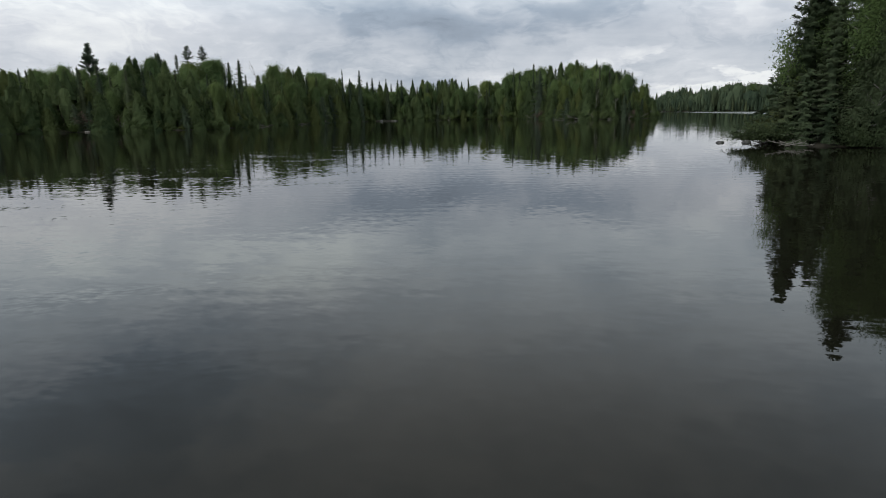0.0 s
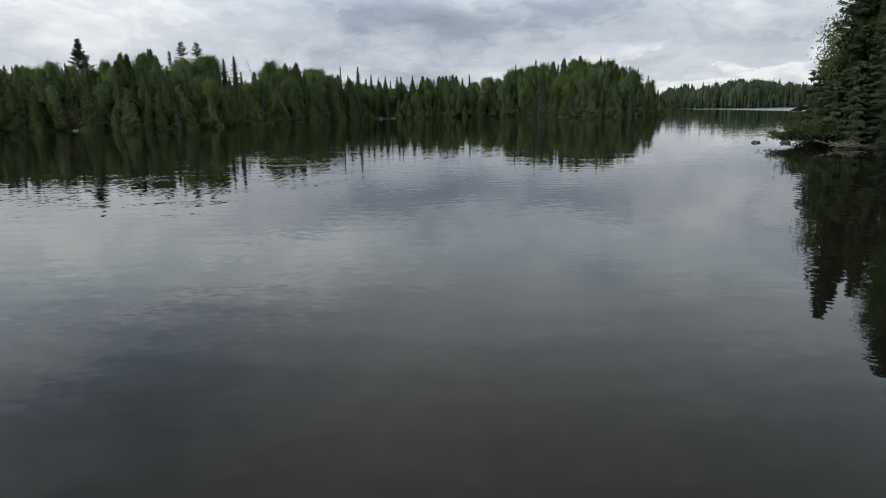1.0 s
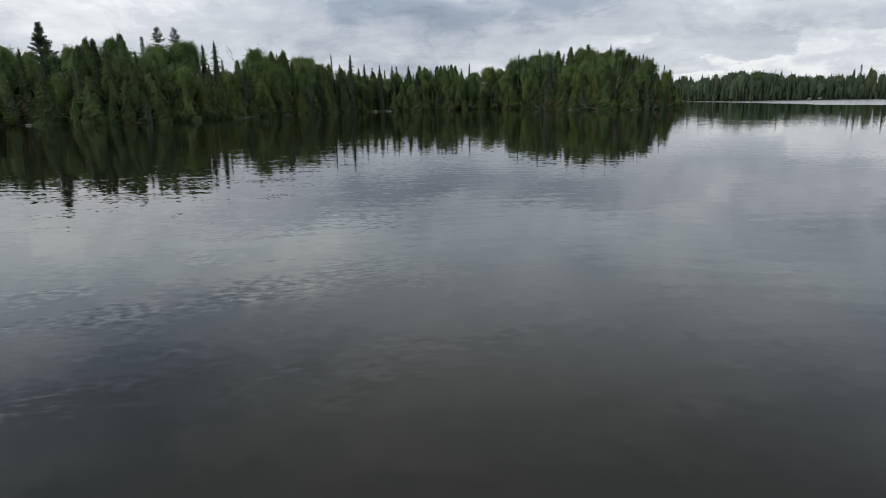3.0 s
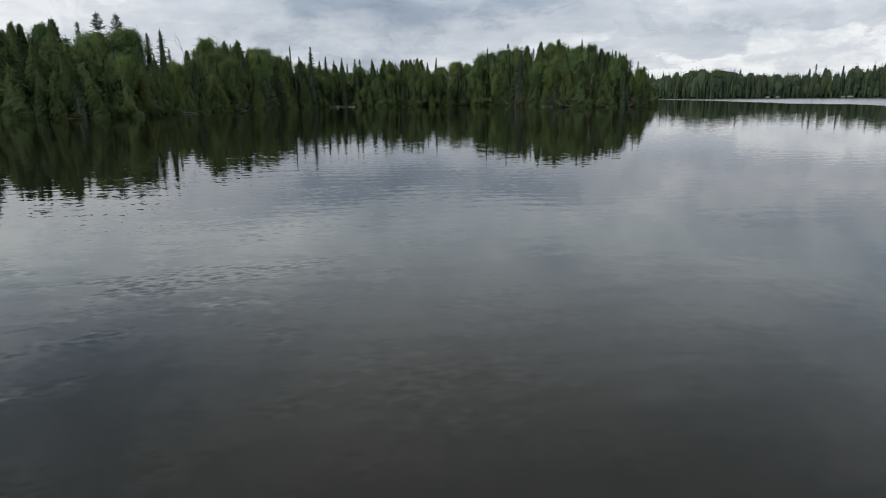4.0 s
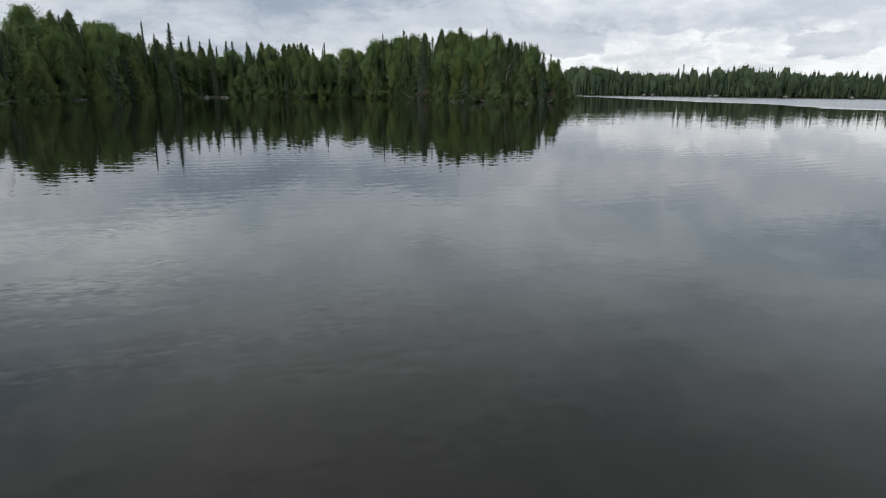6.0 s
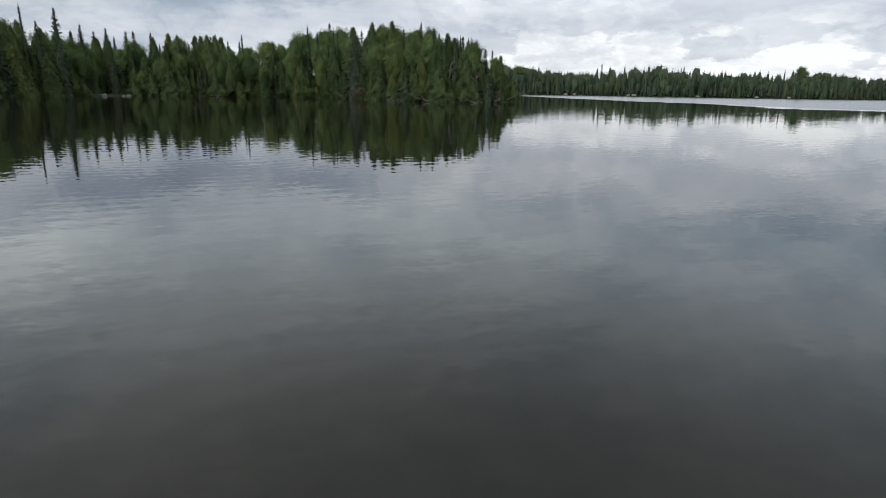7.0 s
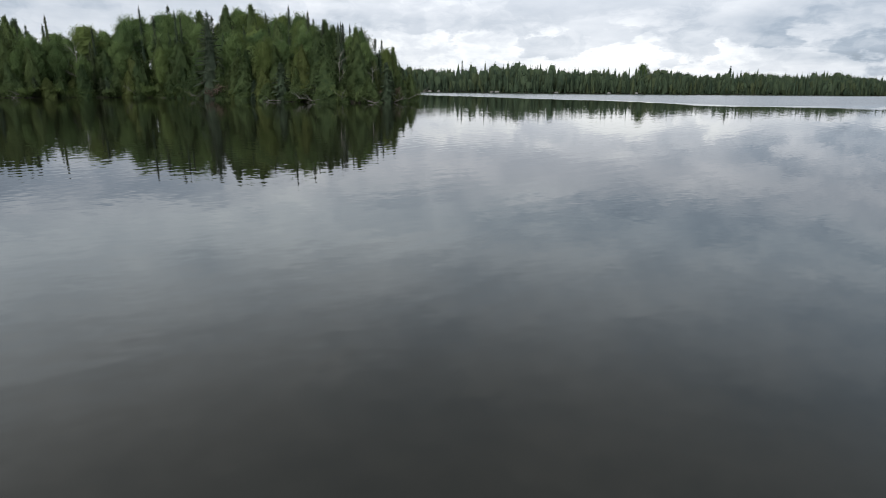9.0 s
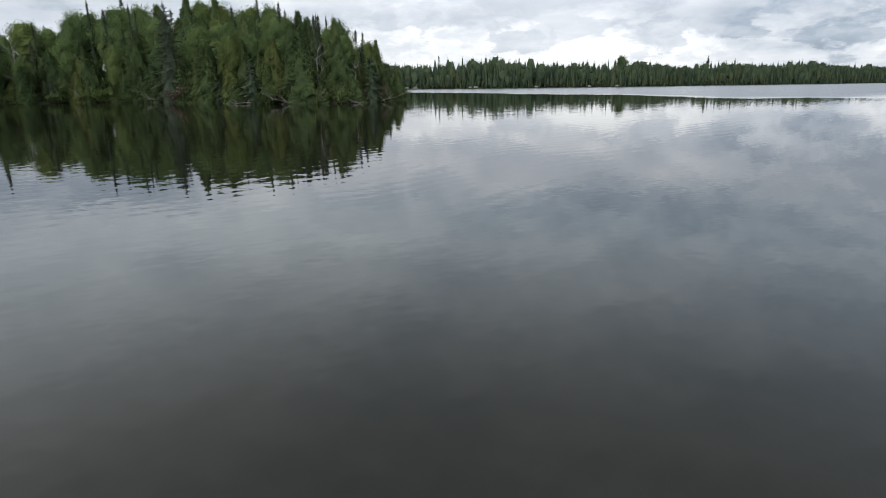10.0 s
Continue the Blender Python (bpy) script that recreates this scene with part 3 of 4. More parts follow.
def shrub(seed, h=1.8, spread=1.5, fineness=1.0, reach=(0, 0), group="shrubs at the waterline", label="low leafy alder shrub hanging over the water", mat=None, clear=0.06):
    """Many-stemmed bush, its stems leaning outwards."""
    rng = np.random.default_rng(seed)
    stems, crown = [], []
    for k in range(11):
        a = rng.uniform(0, 6.28)
        way = np.array([math.cos(a) * 0.7 + reach[0], math.sin(a) * 0.7 + reach[1], rng.uniform(0.6, 1.3)])
        l = rng.uniform(0.6, 1.15) * math.hypot(h, spread) * 0.85
        line = branch(rng, (rng.normal(0, 0.2), rng.normal(0, 0.2), -0.1), way, l, 0.09, 0.12)
        stems.append(thin(line, 0.022, 0.005))
        m = int(100 * fineness)
        s = rng.uniform(0.3, 1.05, m)
        at = np.array([np.interp(s, np.linspace(0, 1, len(line)), line[:, i]) for i in range(3)]).T + rng.normal(0, 0.20, (m, 3))
        at[:, 2] = np.maximum(at[:, 2], clear * rng.uniform(0.6, 1.6, m))
        crown.append(leaves(rng, at, np.tile([way[0], way[1], -0.3], (m, 1)), 0.20 / fineness ** 0.45, 0.13 / fineness ** 0.45, 0.8, radial(at, 0.8) + rng.normal(0, 0.3, 3), 0.6))
    root = new("shrub")
    mesh_object("stem", tubes_mesh("stem", stems, 4), BARK, root)
    mesh_object("foliage", leaf_mesh("foliage", np.concatenate(crown)), mat or LEAF_SHRUB, root)
    return tagged(root, label, "shrub", group)


# ---------------------------------------------------------------- plan of the shores
WEST = [(-320, -200), (-130, 10), (-95, 42), (-75, 62), (-60, 75), (-54, 80), (-45, 81.5), (-38, 84), (-34.5, 93), (-34, 108), (-30.5, 121), (-27, 133), (-20, 143), (-9, 148), (3, 150),
        (13, 151), (19, 146), (22.5, 135), (25, 124), (28, 118.5), (32, 115.5), (37, 117), (42, 121), (45.5, 126), (46, 136), (42, 160), (30, 200), (10, 260), (0, 330), (-20, 420), (-900, 420), (-900, -200)]
EAST = [(19.2, 24.7), (19.3, 26.6), (21, 30.5), (25, 34.5), (33, 39), (50, 43), (90, 40), (150, 20), (150, -60), (80, -11), (50, 9), (36, 15.4), (27.4, 19.9), (22.4, 23.1)]
NORTH = [(-20, 520), (40, 470), (90, 425), (125, 375), (146, 325), (170, 300), (205, 272), (250, 246), (300, 228), (360, 212), (430, 198), (540, 182), (720, 160), (1100, 120), (1100, 1000), (-20, 1000)]


def shore_distance(px, py, ring):
    """Signed distance to a closed outline, positive on land."""
    px, py = np.asarray(px, float), np.asarray(py, float)
    best = np.full(px.shape, 1e9)
    inside = np.zeros(px.shape, bool)
    for (ax, ay), (bx, by) in zip(ring, ring[1:] + ring[:1]):
        dx, dy = bx - ax, by - ay
        t = np.clip(((px - ax) * dx + (py - ay) * dy) / (dx * dx + dy * dy), 0, 1)
        best = np.minimum(best, np.hypot(px - ax - t * dx, py - ay - t * dy))
        if ay != by:
            inside ^= ((ay > py) != (by > py)) & (px < (bx - ax) * (py - ay) / (by - ay) + ax)
    return np.where(inside, best, -best)


def wobble(px, py):
    return 0.8 * np.sin(px * 0.71 + 1.3 * np.sin(py * 0.43)) + 0.6 * np.sin(py * 0.93 + 1.7 * np.sin(px * 0.37))


def land(px, py):
    """Distance inside the land of any shore."""
    px, py = np.asarray(px, float), np.asarray(py, float)
    return np.maximum(np.maximum(shore_distance(px, py, WEST), shore_distance(px, py, EAST)), shore_distance(px, py, NORTH))


def ground_height(px, py):
    s = land(px, py) + 0.35 * wobble(px, py)
    up = 0.14 * (1 - np.exp(-np.maximum(s, 0) / 0.4)) + 0.9 * (1 - np.exp(-np.maximum(s, 0) / 14.0)) + 0.012 * np.minimum(np.maximum(s - 20, 0), 300)
    down = -np.minimum(0.10 + 0.16 * np.maximum(-s, 0), 4.0)
    return np.where(s > 0, up + 0.06 * wobble(px * 1.7, py * 1.9) * np.minimum(s / 3, 1), down)


def ground():
    xs = np.concatenate([[-4000, -2000, -1100, -700, -450], np.arange(-300, -80, 8.0), np.arange(-80, 70, 1.5), np.arange(70, 420, 6.0), np.arange(420, 800, 20.0), [900, 1300, 2200, 4000]])
    ys = np.concatenate([[-4000, -2000, -1000, -500, -260], np.arange(-200, 10, 12.0), np.arange(10, 175, 1.5), np.arange(175, 500, 6.0), [520, 560, 620, 700, 900, 1400, 2300, 4000]])
    gx, gy = np.meshgrid(xs, ys)
    gz = ground_height(gx, gy)
    gz = np.where((np.abs(gx) > 1000) | (gy > 900) | (gy < -240), np.maximum(gz, -3.0), gz)
    verts = np.column_stack([gx.ravel(), gy.ravel(), gz.ravel()])
    w_, h_ = len(xs), len(ys)
    i = np.arange(w_ * h_).reshape(h_, w_)
    faces = np.stack([i[:-1, :-1], i[:-1, 1:], i[1:, 1:], i[1:, :-1]], axis=-1).reshape(-1, 4)
    mesh = bpy.data.meshes.new("ground")
    mesh.from_pydata(verts.tolist(), [], faces.tolist())
    mesh.polygons.foreach_set("use_smooth", [True] * len(mesh.polygons))
    return tagged(mesh_object("ground", mesh, SOIL), "dark mossy forest floor and lake bed", "ground", kind="structure")


def lake():
    bm = bmesh.new()
    for x, y in ((-4500, -4500), (4500, -4500), (4500, 4500), (-4500, 4500)):
        bm.verts.new((x, y, 0))
    bm.faces.new(bm.verts)
    mesh = bpy.data.meshes.new("water")
    bm.to_mesh(mesh)
    bm.free()
    return tagged(mesh_object("water", mesh, WATER), "calm dark lake water mirroring clouds and trees", "lake", kind="structure")


ground()
lake()

# ---------------------------------------------------------------- woods on the western shore and the wooded point
CANOPY = [(-68, 88, 9.3), (-64, 95, 9.9), (-72, 97, 10.4), (-57, 100, 10.1), (-56, 105, 12.9), (-55, 112, 13.7), (-51, 108, 10.2), (-47, 115, 13.1), (-43, 117, 12.9), (-39, 113, 8.9), (-39, 130, 12.9), (-35, 135, 12.6),
          (-32, 141, 12.4), (-28, 147, 10.9), (-20, 154, 10.0), (-14, 156, 9.0), (-6, 160, 10.6), (1, 162, 10.7), (7, 165, 9.4), (12, 165, 10.8), (16, 163, 11.3), (21, 164, 13.8), (26, 163, 14.5), (30, 158, 11.6),
          (33, 155, 14.5), (36, 150, 13.6), (38, 141, 12.2), (40, 132, 10.2), (43, 127, 8.0), (30, 125, 9.4), (24, 145, 10.4), (27, 144, 9.6), (9, 150, 8.2), (12, 149, 8.0), (15, 148, 9.2), (-41, 120, 8.4), (-43, 126, 8.6), (-38, 106, 8.2)]
CANOPY_XY, CANOPY_H = np.array([c[:2] for c in CANOPY], float), np.array([c[2] for c in CANOPY])


def canopy(x, y):
    d2 = ((CANOPY_XY - (x, y)) ** 2).sum(axis=1) + 4.0
    k = d2 ** -1.6
    return float((CANOPY_H * k).sum() / k.sum())


SPECIES = {
    "cedar": [cedar(s, 8.0, r, 0.85) for s, r in ((11, 1.9), (12, 2.2), (13, 1.6), (14, 2.4), (15, 2.0))],
    "spruce": [spruce(s, 10.0, r, c) for s, r, c in ((21, 1.5, 0), (22, 1.25, 0.3), (23, 1.9, 0), (24, 1.1, 0.22))],
    "poplar": [poplar(s, 12.0, r, lo) for s, r, lo in ((31, 2.3, 0.30), (32, 2.7, 0.42), (33, 1.9, 0.22), (34, 2.4, 0.35))],
    "birch": [poplar(s, 8.0, r, 0.2, name="birch_tree", label="young birch with a pale trunk and loose light green leaves", group="young birches on the shore") for s, r in ((41, 1.6), (42, 1.9))],
}
INNER = {
    "cedar": [cedar(s, 9.0, r, 0.6, low=0.45) for s, r in ((16, 1.9), (17, 2.2))],
    "spruce": [spruce(s, 10.0, r, c, 0.8, 0.45) for s, r, c in ((25, 1.5, 0), (26, 1.2, 0.25), (27, 1.1, 0))],
    "poplar": [poplar(s, 12.0, r, 0.5, 0.85) for s, r in ((35, 2.3), (36, 2.7), (37, 2.0))],
}
INNER["birch"] = INNER["poplar"]
used = set()


def plant(template, x, y, scale, stretch=1.0, turn=0.0, lean=0.0, sink=0.0, z=None):
    """Set a copy of a tree on the ground; the first call moves the tree itself."""
    z = float(ground_height(np.array([x]), np.array([y]))[0]) if z is None else z
    m = pose(x, y, z - sink, lean, 0, turn) @ Matrix.Diagonal((scale, scale, scale * stretch, 1))
    if template.name not in used:
        used.add(template.name)
        template.matrix_basis = m
        return template
    return copy_thing(template, m @ Matrix.Diagonal([1 / v for v in template.scale] + [1]))


rng = np.random.default_rng(5)
cell = 2.7
spots = []
for gx in np.arange(-92, 50, cell):
    for gy in np.arange(40, 180, cell):
        spots.append((gx + rng.uniform(-1.1, 1.1), gy + rng.uniform(-1.1, 1.1)))
spots = np.array(spots)
inland = shore_distance(spots[:, 0], spots[:, 1], WEST) + 0.35 * wobble(spots[:, 0], spots[:, 1])
KEEP_OUT = [(-17, 145, 3.0)]
for (x, y), s in zip(spots, inland):
    if s < 1.2 or s > 19 or (x < -30 and y > 150) or (x > 20 and y > 172):
        continue
    if s > 6 and rng.random() < 0.42 + (s - 6) / 28 * 0.6:
        continue
    if any((x - a) ** 2 + (y - b) ** 2 < c * c for a, b, c in KEEP_OUT):
        continue
    top = canopy(x, y) - float(ground_height(np.array([x]), np.array([y]))[0])
    u = rng.random()
    broad = 0.5 + 0.5 * math.sin(x * 0.16 + 1.0) * math.cos(y * 0.13)
    if s < 2.6:
        kind = "cedar" if u < 0.74 else ("birch" if u < 0.88 else "spruce")
        h = top * rng.uniform(0.42, 0.78)
    elif s < 6:
        kind = "cedar" if u < 0.50 else ("spruce" if u < 0.66 else ("poplar" if u < 0.66 + 0.25 * broad else "birch"))
        h = top * rng.uniform(0.62, 0.92)
    elif s < 12:
        kind = "spruce" if u < 0.30 else ("poplar" if u < 0.40 + 0.45 * broad else "cedar")
        h = top * rng.uniform(0.78, 1.04)
    else:
        kind = "spruce" if u < 0.45 else ("poplar" if u < 0.5 + 0.45 * broad else "cedar")
        h = top * rng.uniform(0.86, 1.12)
    if x < -35 and s < 9 and kind in ("poplar", "birch") and rng.random() < 0.6:
        kind = "spruce"
    shelf = (SPECIES if s < 4.5 else INNER)[kind]
    template = shelf[rng.integers(len(shelf))]
    scale = h / TOP[template.name]
    wide = max(scale, 0.55) * rng.uniform(0.9, 1.15)
    plant(template, x, y, wide, scale / wide, rng.uniform(0, 360))

# low cedars that lean over the waterline
FRINGE_DARK = [spruce(28, 5.0, 1.5, 0, 0.6, 0.0), spruce(29, 5.0, 1.2, 0, 0.6, 0.0)]
FRINGE = [cedar(s, 5.0, r, 0.5, 0.0) for s, r in ((18, 1.6), (19, 1.4), (20, 1.9))]
for a, b in zip(WEST[2:25], WEST[3:26]):
    length = math.hypot(b[0] - a[0], b[1] - a[1])
    nx, ny = -(b[1] - a[1]) / length, (b[0] - a[0]) / length
    for k in range(int(length / 1.95)):
        t = (k + rng.random()) * 1.95 / length
        inset = rng.uniform(0.0, 1.2)
        x, y = a[0] + (b[0] - a[0]) * t + nx * inset, a[1] + (b[1] - a[1]) * t + ny * inset
        if any((x - p) ** 2 + (y - q) ** 2 < 7.0 for p, q, c in KEEP_OUT):
            continue
        h = canopy(x, y) * rng.uniform(0.22, 0.58)
        template = FRINGE_DARK[rng.integers(2)] if rng.random() < (0.5 if x < -36 else 0.22) else FRINGE[rng.integers(3)]
        wide = max(0.75, h / TOP[template.name]) * rng.uniform(0.9, 1.2)
        plant(template, x, y, wide, h / TOP[template.name] / wide, rng.uniform(0, 360), rng.uniform(-6, 6), z=0.0)

# shrubs and young growth that hide the bank
BUSH = [shrub(71, 1.5, 1.3), shrub(72, 2.2, 1.6), shrub(73, 1.1, 1.5), shrub(74, 1.8, 1.2, mat=LEAF_CEDAR, label="low bushy cedar growth leaning over the water"),
        shrub(75, 1.2, 1.0, mat=LEAF_CEDAR, label="low bushy cedar growth leaning over the water")]
for a, b in zip(WEST[2:25], WEST[3:26]):
    length = math.hypot(b[0] - a[0], b[1] - a[1])
    nx, ny = -(b[1] - a[1]) / length, (b[0] - a[0]) / length
    for k in range(int(length / 2.4)):
        t = (k + rng.random()) * 2.4 / length
        inset = rng.uniform(-0.2, 0.7)
        x, y = a[0] + (b[0] - a[0]) * t + nx * inset, a[1] + (b[1] - a[1]) * t + ny * inset
        if any((x - p) ** 2 + (y - q) ** 2 < 4.0 for p, q, c in KEEP_OUT):
            continue
        k = rng.choice([0, 1, 2, 3, 3, 3, 4], p=[0.12, 0.12, 0.10, 0.16, 0.16, 0.16, 0.18])
        plant(BUSH[k], x, y, rng.uniform(0.5, 1.25), 1.0, rng.uniform(0, 360), z=0.03)

# saplings and brush between the trunks
rng_u = np.random.default_rng(15)
ux, uy = rng_u.uniform(-100, 48, 13000), rng_u.uniform(36, 180, 13000)
us = shore_distance(ux, uy, WEST)
brush = [(x, y, canopy(x, y) * rng_u.uniform(0.25, 0.66), 0.0) for x, y, d in zip(ux, uy, us) if 3.0 < d < 11 and not (x < -30 and y > 140)]


brush += [(x, y, canopy(x, y) * rng_u.uniform(0.4, 0.66), 0.2) for x, y, d in zip(ux[:4200], uy[:4200], us[:4200]) if 9 < d < 20 and not (x < -30 and y > 140)]

# the tall trees that carry the skyline
for (x, y), top in zip(CANOPY_XY, CANOPY_H):
    if top < 9.0:
        continue
    for k in range(3 if x < -45 else 2):
        kind = ("poplar", "spruce", "poplar", "cedar")[rng.integers(4)] if x < 10 else ("poplar", "poplar", "cedar")[rng.integers(3)]
        template = INNER[kind][rng.integers(len(INNER[kind]))]
        px, py = x + rng.normal(0, 1.6), y + rng.normal(0, 1.2)
        if shore_distance(np.array([px]), np.array([py]), WEST)[0] < 5.0:
            continue
        h = top * (rng.uniform(0.97, 1.06) if x < 10 else rng.uniform(0.92, 1.01)) - float(ground_height(np.array([px]), np.array([py]))[0])
        wide = h / TOP[template.name] * rng.uniform(0.95, 1.2)
        plant(template, px, py, wide, h / TOP[template.name] / wide, rng.uniform(0, 360))

# trees that stand out against the sky
PINE = pine(51, 14.4, 6.2)
plant(PINE, -68, 110, 1.0, turn=30)
TWIN = spruce(52, 15.0, 2.2, 0.56, 1.5, 0.35, label="tall dark spruce with a thick club-shaped top")
plant(TWIN, -60.6, 136, 17.5 / TOP[TWIN.name], 1.0, 20)
plant(TWIN, -57.9, 138, 17.6 / TOP[TWIN.name], 1.0, 200)
for x, y, top, kind, k in ( (-21.5, 141.0, 12.5, "spruce", 0), (-24.0, 141.5, 10.6, "spruce", 0), (-39, 130.4, 13.0, "poplar", 1),
                           (25.9, 165, 14.3, "poplar", 1), (32.6, 157, 14.2, "poplar", 0), (37.4, 137, 10.7, "spruce", 3), (40.3, 127.1, 8.4, "spruce", 1), (43.0, 126.8, 7.4, "cedar", 2), (40.0, 131, 10.3, "poplar", 3), (41.2, 138, 11.2, "spruce", 1), (39.5, 150, 13.6, "poplar", 0), (38.8, 133.5, 9.8, "spruce", 3), (42.8, 129.5, 8.4, "spruce", 3), (35.7, 141, 11.6, "poplar", 2),
                           (3.3, 168.3, 10.7, "spruce", 2), (-20, 152, 11.2, "spruce", 0), (-18.4, 154, 10.5, "spruce", 2), (-12.5, 153, 10.6, "spruce", 1), (-9.6, 154, 9.8, "cedar", 1), (-5.8, 154, 10.5, "spruce", 2), (-1.0, 154, 10.5, "cedar", 3), (-54, 117, 12.0, "spruce", 0), (-14.0, 158, 11.0, "spruce", 2), (-63.4, 104.9, 10.8, "poplar", 1), (-66.0, 104.0, 9.8, "poplar", 3), (-61.4, 106, 12.0, "poplar", 0), (17.0, 166, 12.8, "poplar", 1), (19.4, 170, 13.4, "poplar", 0), (15.2, 160, 11.6, "poplar", 3), (-64, 112, 12.3, "spruce", 2), (-79, 112, 11.0, "spruce", 0)):
    g = float(ground_height(np.array([x]), np.array([y]))[0])
    s = (top - g) / TOP[SPECIES[kind][k].name]
    plant(SPECIES[kind][k], x, y, s * 0.92, 1 / 0.92, rng.uniform(0, 360))

BLUE = spruce(55, 12.0, 2.9, 0, 1.5, 0.03, 0.15, label="large blue-grey spruce with sweeping boughs at the shore", mat=LEAF_BLUE)
plant(BLUE, 21.6, 138.5, 11.4 / TOP[BLUE.name], 1.0, 40, z=0.0)
# slender spires that rise between the round crowns
rng_s = np.random.default_rng(23)
SPIRE = [spruce(53, 11.0, 0.8, 0, 0.9, 0.3, label="slender black spruce spire above the canopy"), spruce(54, 11.0, 0.95, 0.3, 0.9, 0.3, label="slender black spruce spire above the canopy")]
for x, y, over in ((29.0, 146, 0.98), (30.0, 148.5, 0.95), (30.4, 146.4, 1.0), (35.2, 137, 1.02), (37.4, 140, 1.0), (38.6, 134.5, 1.04), (39.8, 136, 1.02), (41.4, 136.2, 0.98), (41.6, 133, 0.98), (36.6, 147, 1.0), (22.4, 158, 0.97), (23.4, 159, 0.94),
                   (17.0, 156, 1.12), (18.4, 154, 1.06), (10.6, 157, 1.1), (5.0, 156, 1.08), (-3.2, 155, 1.1), (-16.4, 152, 1.12), (-26.0, 143, 1.06), (-34.0, 130, 0.98), (-71.0, 98, 1.0)):
    g = float(ground_height(np.array([x]), np.array([y]))[0])
    k = int(rng_s.integers(2))
    plant(SPIRE[k], x, y, rng_s.uniform(0.85, 1.1), (canopy(x, y) * over + 0.3 - g) / TOP[SPIRE[k].name], rng_s.uniform(0, 360))

# ---------------------------------------------------------------- far woods across the lake
def far_tree(rng, h, per_tree, leaf, low=0.0, spires=0.12):
    """Leaves of one distant tree, standing at the origin: spire, cone or dome."""
    u = rng.random()
    t = rng.uniform(low, 1.0, per_tree) ** 0.85
    a = rng.uniform(0, 6.28, per_tree)
    lobe = 1 + 0.22 * np.sin(2 * a + 7 * t + 40 * u) + 0.18 * np.sin(3 * a - 11 * t + 90 * u)
    if u < spires:
        r, size = h * 0.072 * (1 - t) ** 0.7 + 0.07, leaf * 0.62
    elif u < 0.62 + 0.5 * spires:
        r, size = h * rng.uniform(0.12, 0.19) * (1 - t ** 1.3) ** 0.85 * lobe + 0.10, leaf * 0.85
    else:
        t = 0.10 + 0.90 * t
        r, size = h * rng.uniform(0.16, 0.25) * np.sqrt(np.clip(1 - ((t - 0.55) / 0.46) ** 2, 0.01, 1)) * lobe, leaf * 0.95
    # the dense heart of the crown, ragged as its shell
    rings = np.array([0.03, 0.26, 0.5, 0.72, 0.9]) if u < 0.62 + 0.5 * spires else np.array([0.12, 0.34, 0.58, 0.78, 0.93])
    turn = np.arange(7) % 6
    rows = []
    for q in rings:
        wide = 0.78 * float(np.interp(q, np.sort(t), r[np.argsort(t)])) * rng.uniform(0.65, 1.15, 6) + 0.05
        b = np.arange(6) * 1.0472 + rng.normal(0, 0.2, 6)
        rows.append(np.column_stack([wide * np.cos(b), wide * np.sin(b), q * h * 0.95 + rng.normal(0, 0.03 * h, 6)])[turn])
    heart = faced(shell_of(rows), 0.8)
    r = r * rng.uniform(0.6, 1.08, per_tree)
    c = np.column_stack([r * np.cos(a), r * np.sin(a), t * h * 0.97])
    d = np.column_stack([np.cos(a), np.sin(a), np.full(per_tree, -0.1)])
    k = np.interp(t, (0.0, 0.7, 1.0), (1.0, 0.85, 0.45))
    lump = 0.5 * np.column_stack([np.sin(9 * t + 3 * a + 40 * u), np.cos(7 * t - 2 * a + 60 * u), np.sin(13 * t + 2 * a)])
    shell = leaves(rng, c, d, size * k * 0.85, size * 0.7 * k, 1.0, radial(c, 0.8) + lump, 0.6)
    return np.concatenate([shell, heart]), (0.05 if u < spires else 0.12) + rng.uniform(0, 0.80)


def far_woods(name, spots, label, leaf=0.70, per_tree=135, mat=None):
    rng = np.random.default_rng(77)
    out, tones = [], []
    ground_z = ground_height(np.array([p[0] for p in spots]), np.array([p[1] for p in spots]))
    for (x, y, h, low), z in zip(spots, ground_z):
        tree, tone = far_tree(rng, h, per_tree, leaf, abs(low), 0.26 if low < 0 else 0.08)
        tree[:, :3] += np.array([x, y, z])
        out.append(tree)
        tones.append(np.full(len(tree), tone))
    return tagged(mesh_object(name, leaf_mesh(name, np.concatenate(out), np.concatenate(tones)), mat or LEAF_FAR_HAZED), label, "woods", kind="stuff")


rng = np.random.default_rng(19)
hx, hy = rng.uniform(22, 150, 1500), rng.uniform(-50, 44, 1500)
hs = shore_distance(hx, hy, EAST)
rest = [(x, y, rng.uniform(6, 12), 0.0) for x, y, d in zip(hx, hy, hs) if d > 1.2 and x > 31][:330]
hx, hy = rng.uniform(-170, 40, 1800), rng.uniform(20, 240, 1800)
hs = shore_distance(hx, hy, WEST)
rest += [(x, y, canopy(x, y) * rng.uniform(0.6, 0.84), 0.3) for x, y, d in zip(hx, hy, hs) if (d > 17 and d < 70) or (d > 2 and (y > 172 and x > -30 or x < -92))][:620]
far_woods("back_woods", rest, "mixed forest standing behind the shore", 0.75, 130, LEAF_UNDER)
rng = np.random.default_rng(9)
far = []
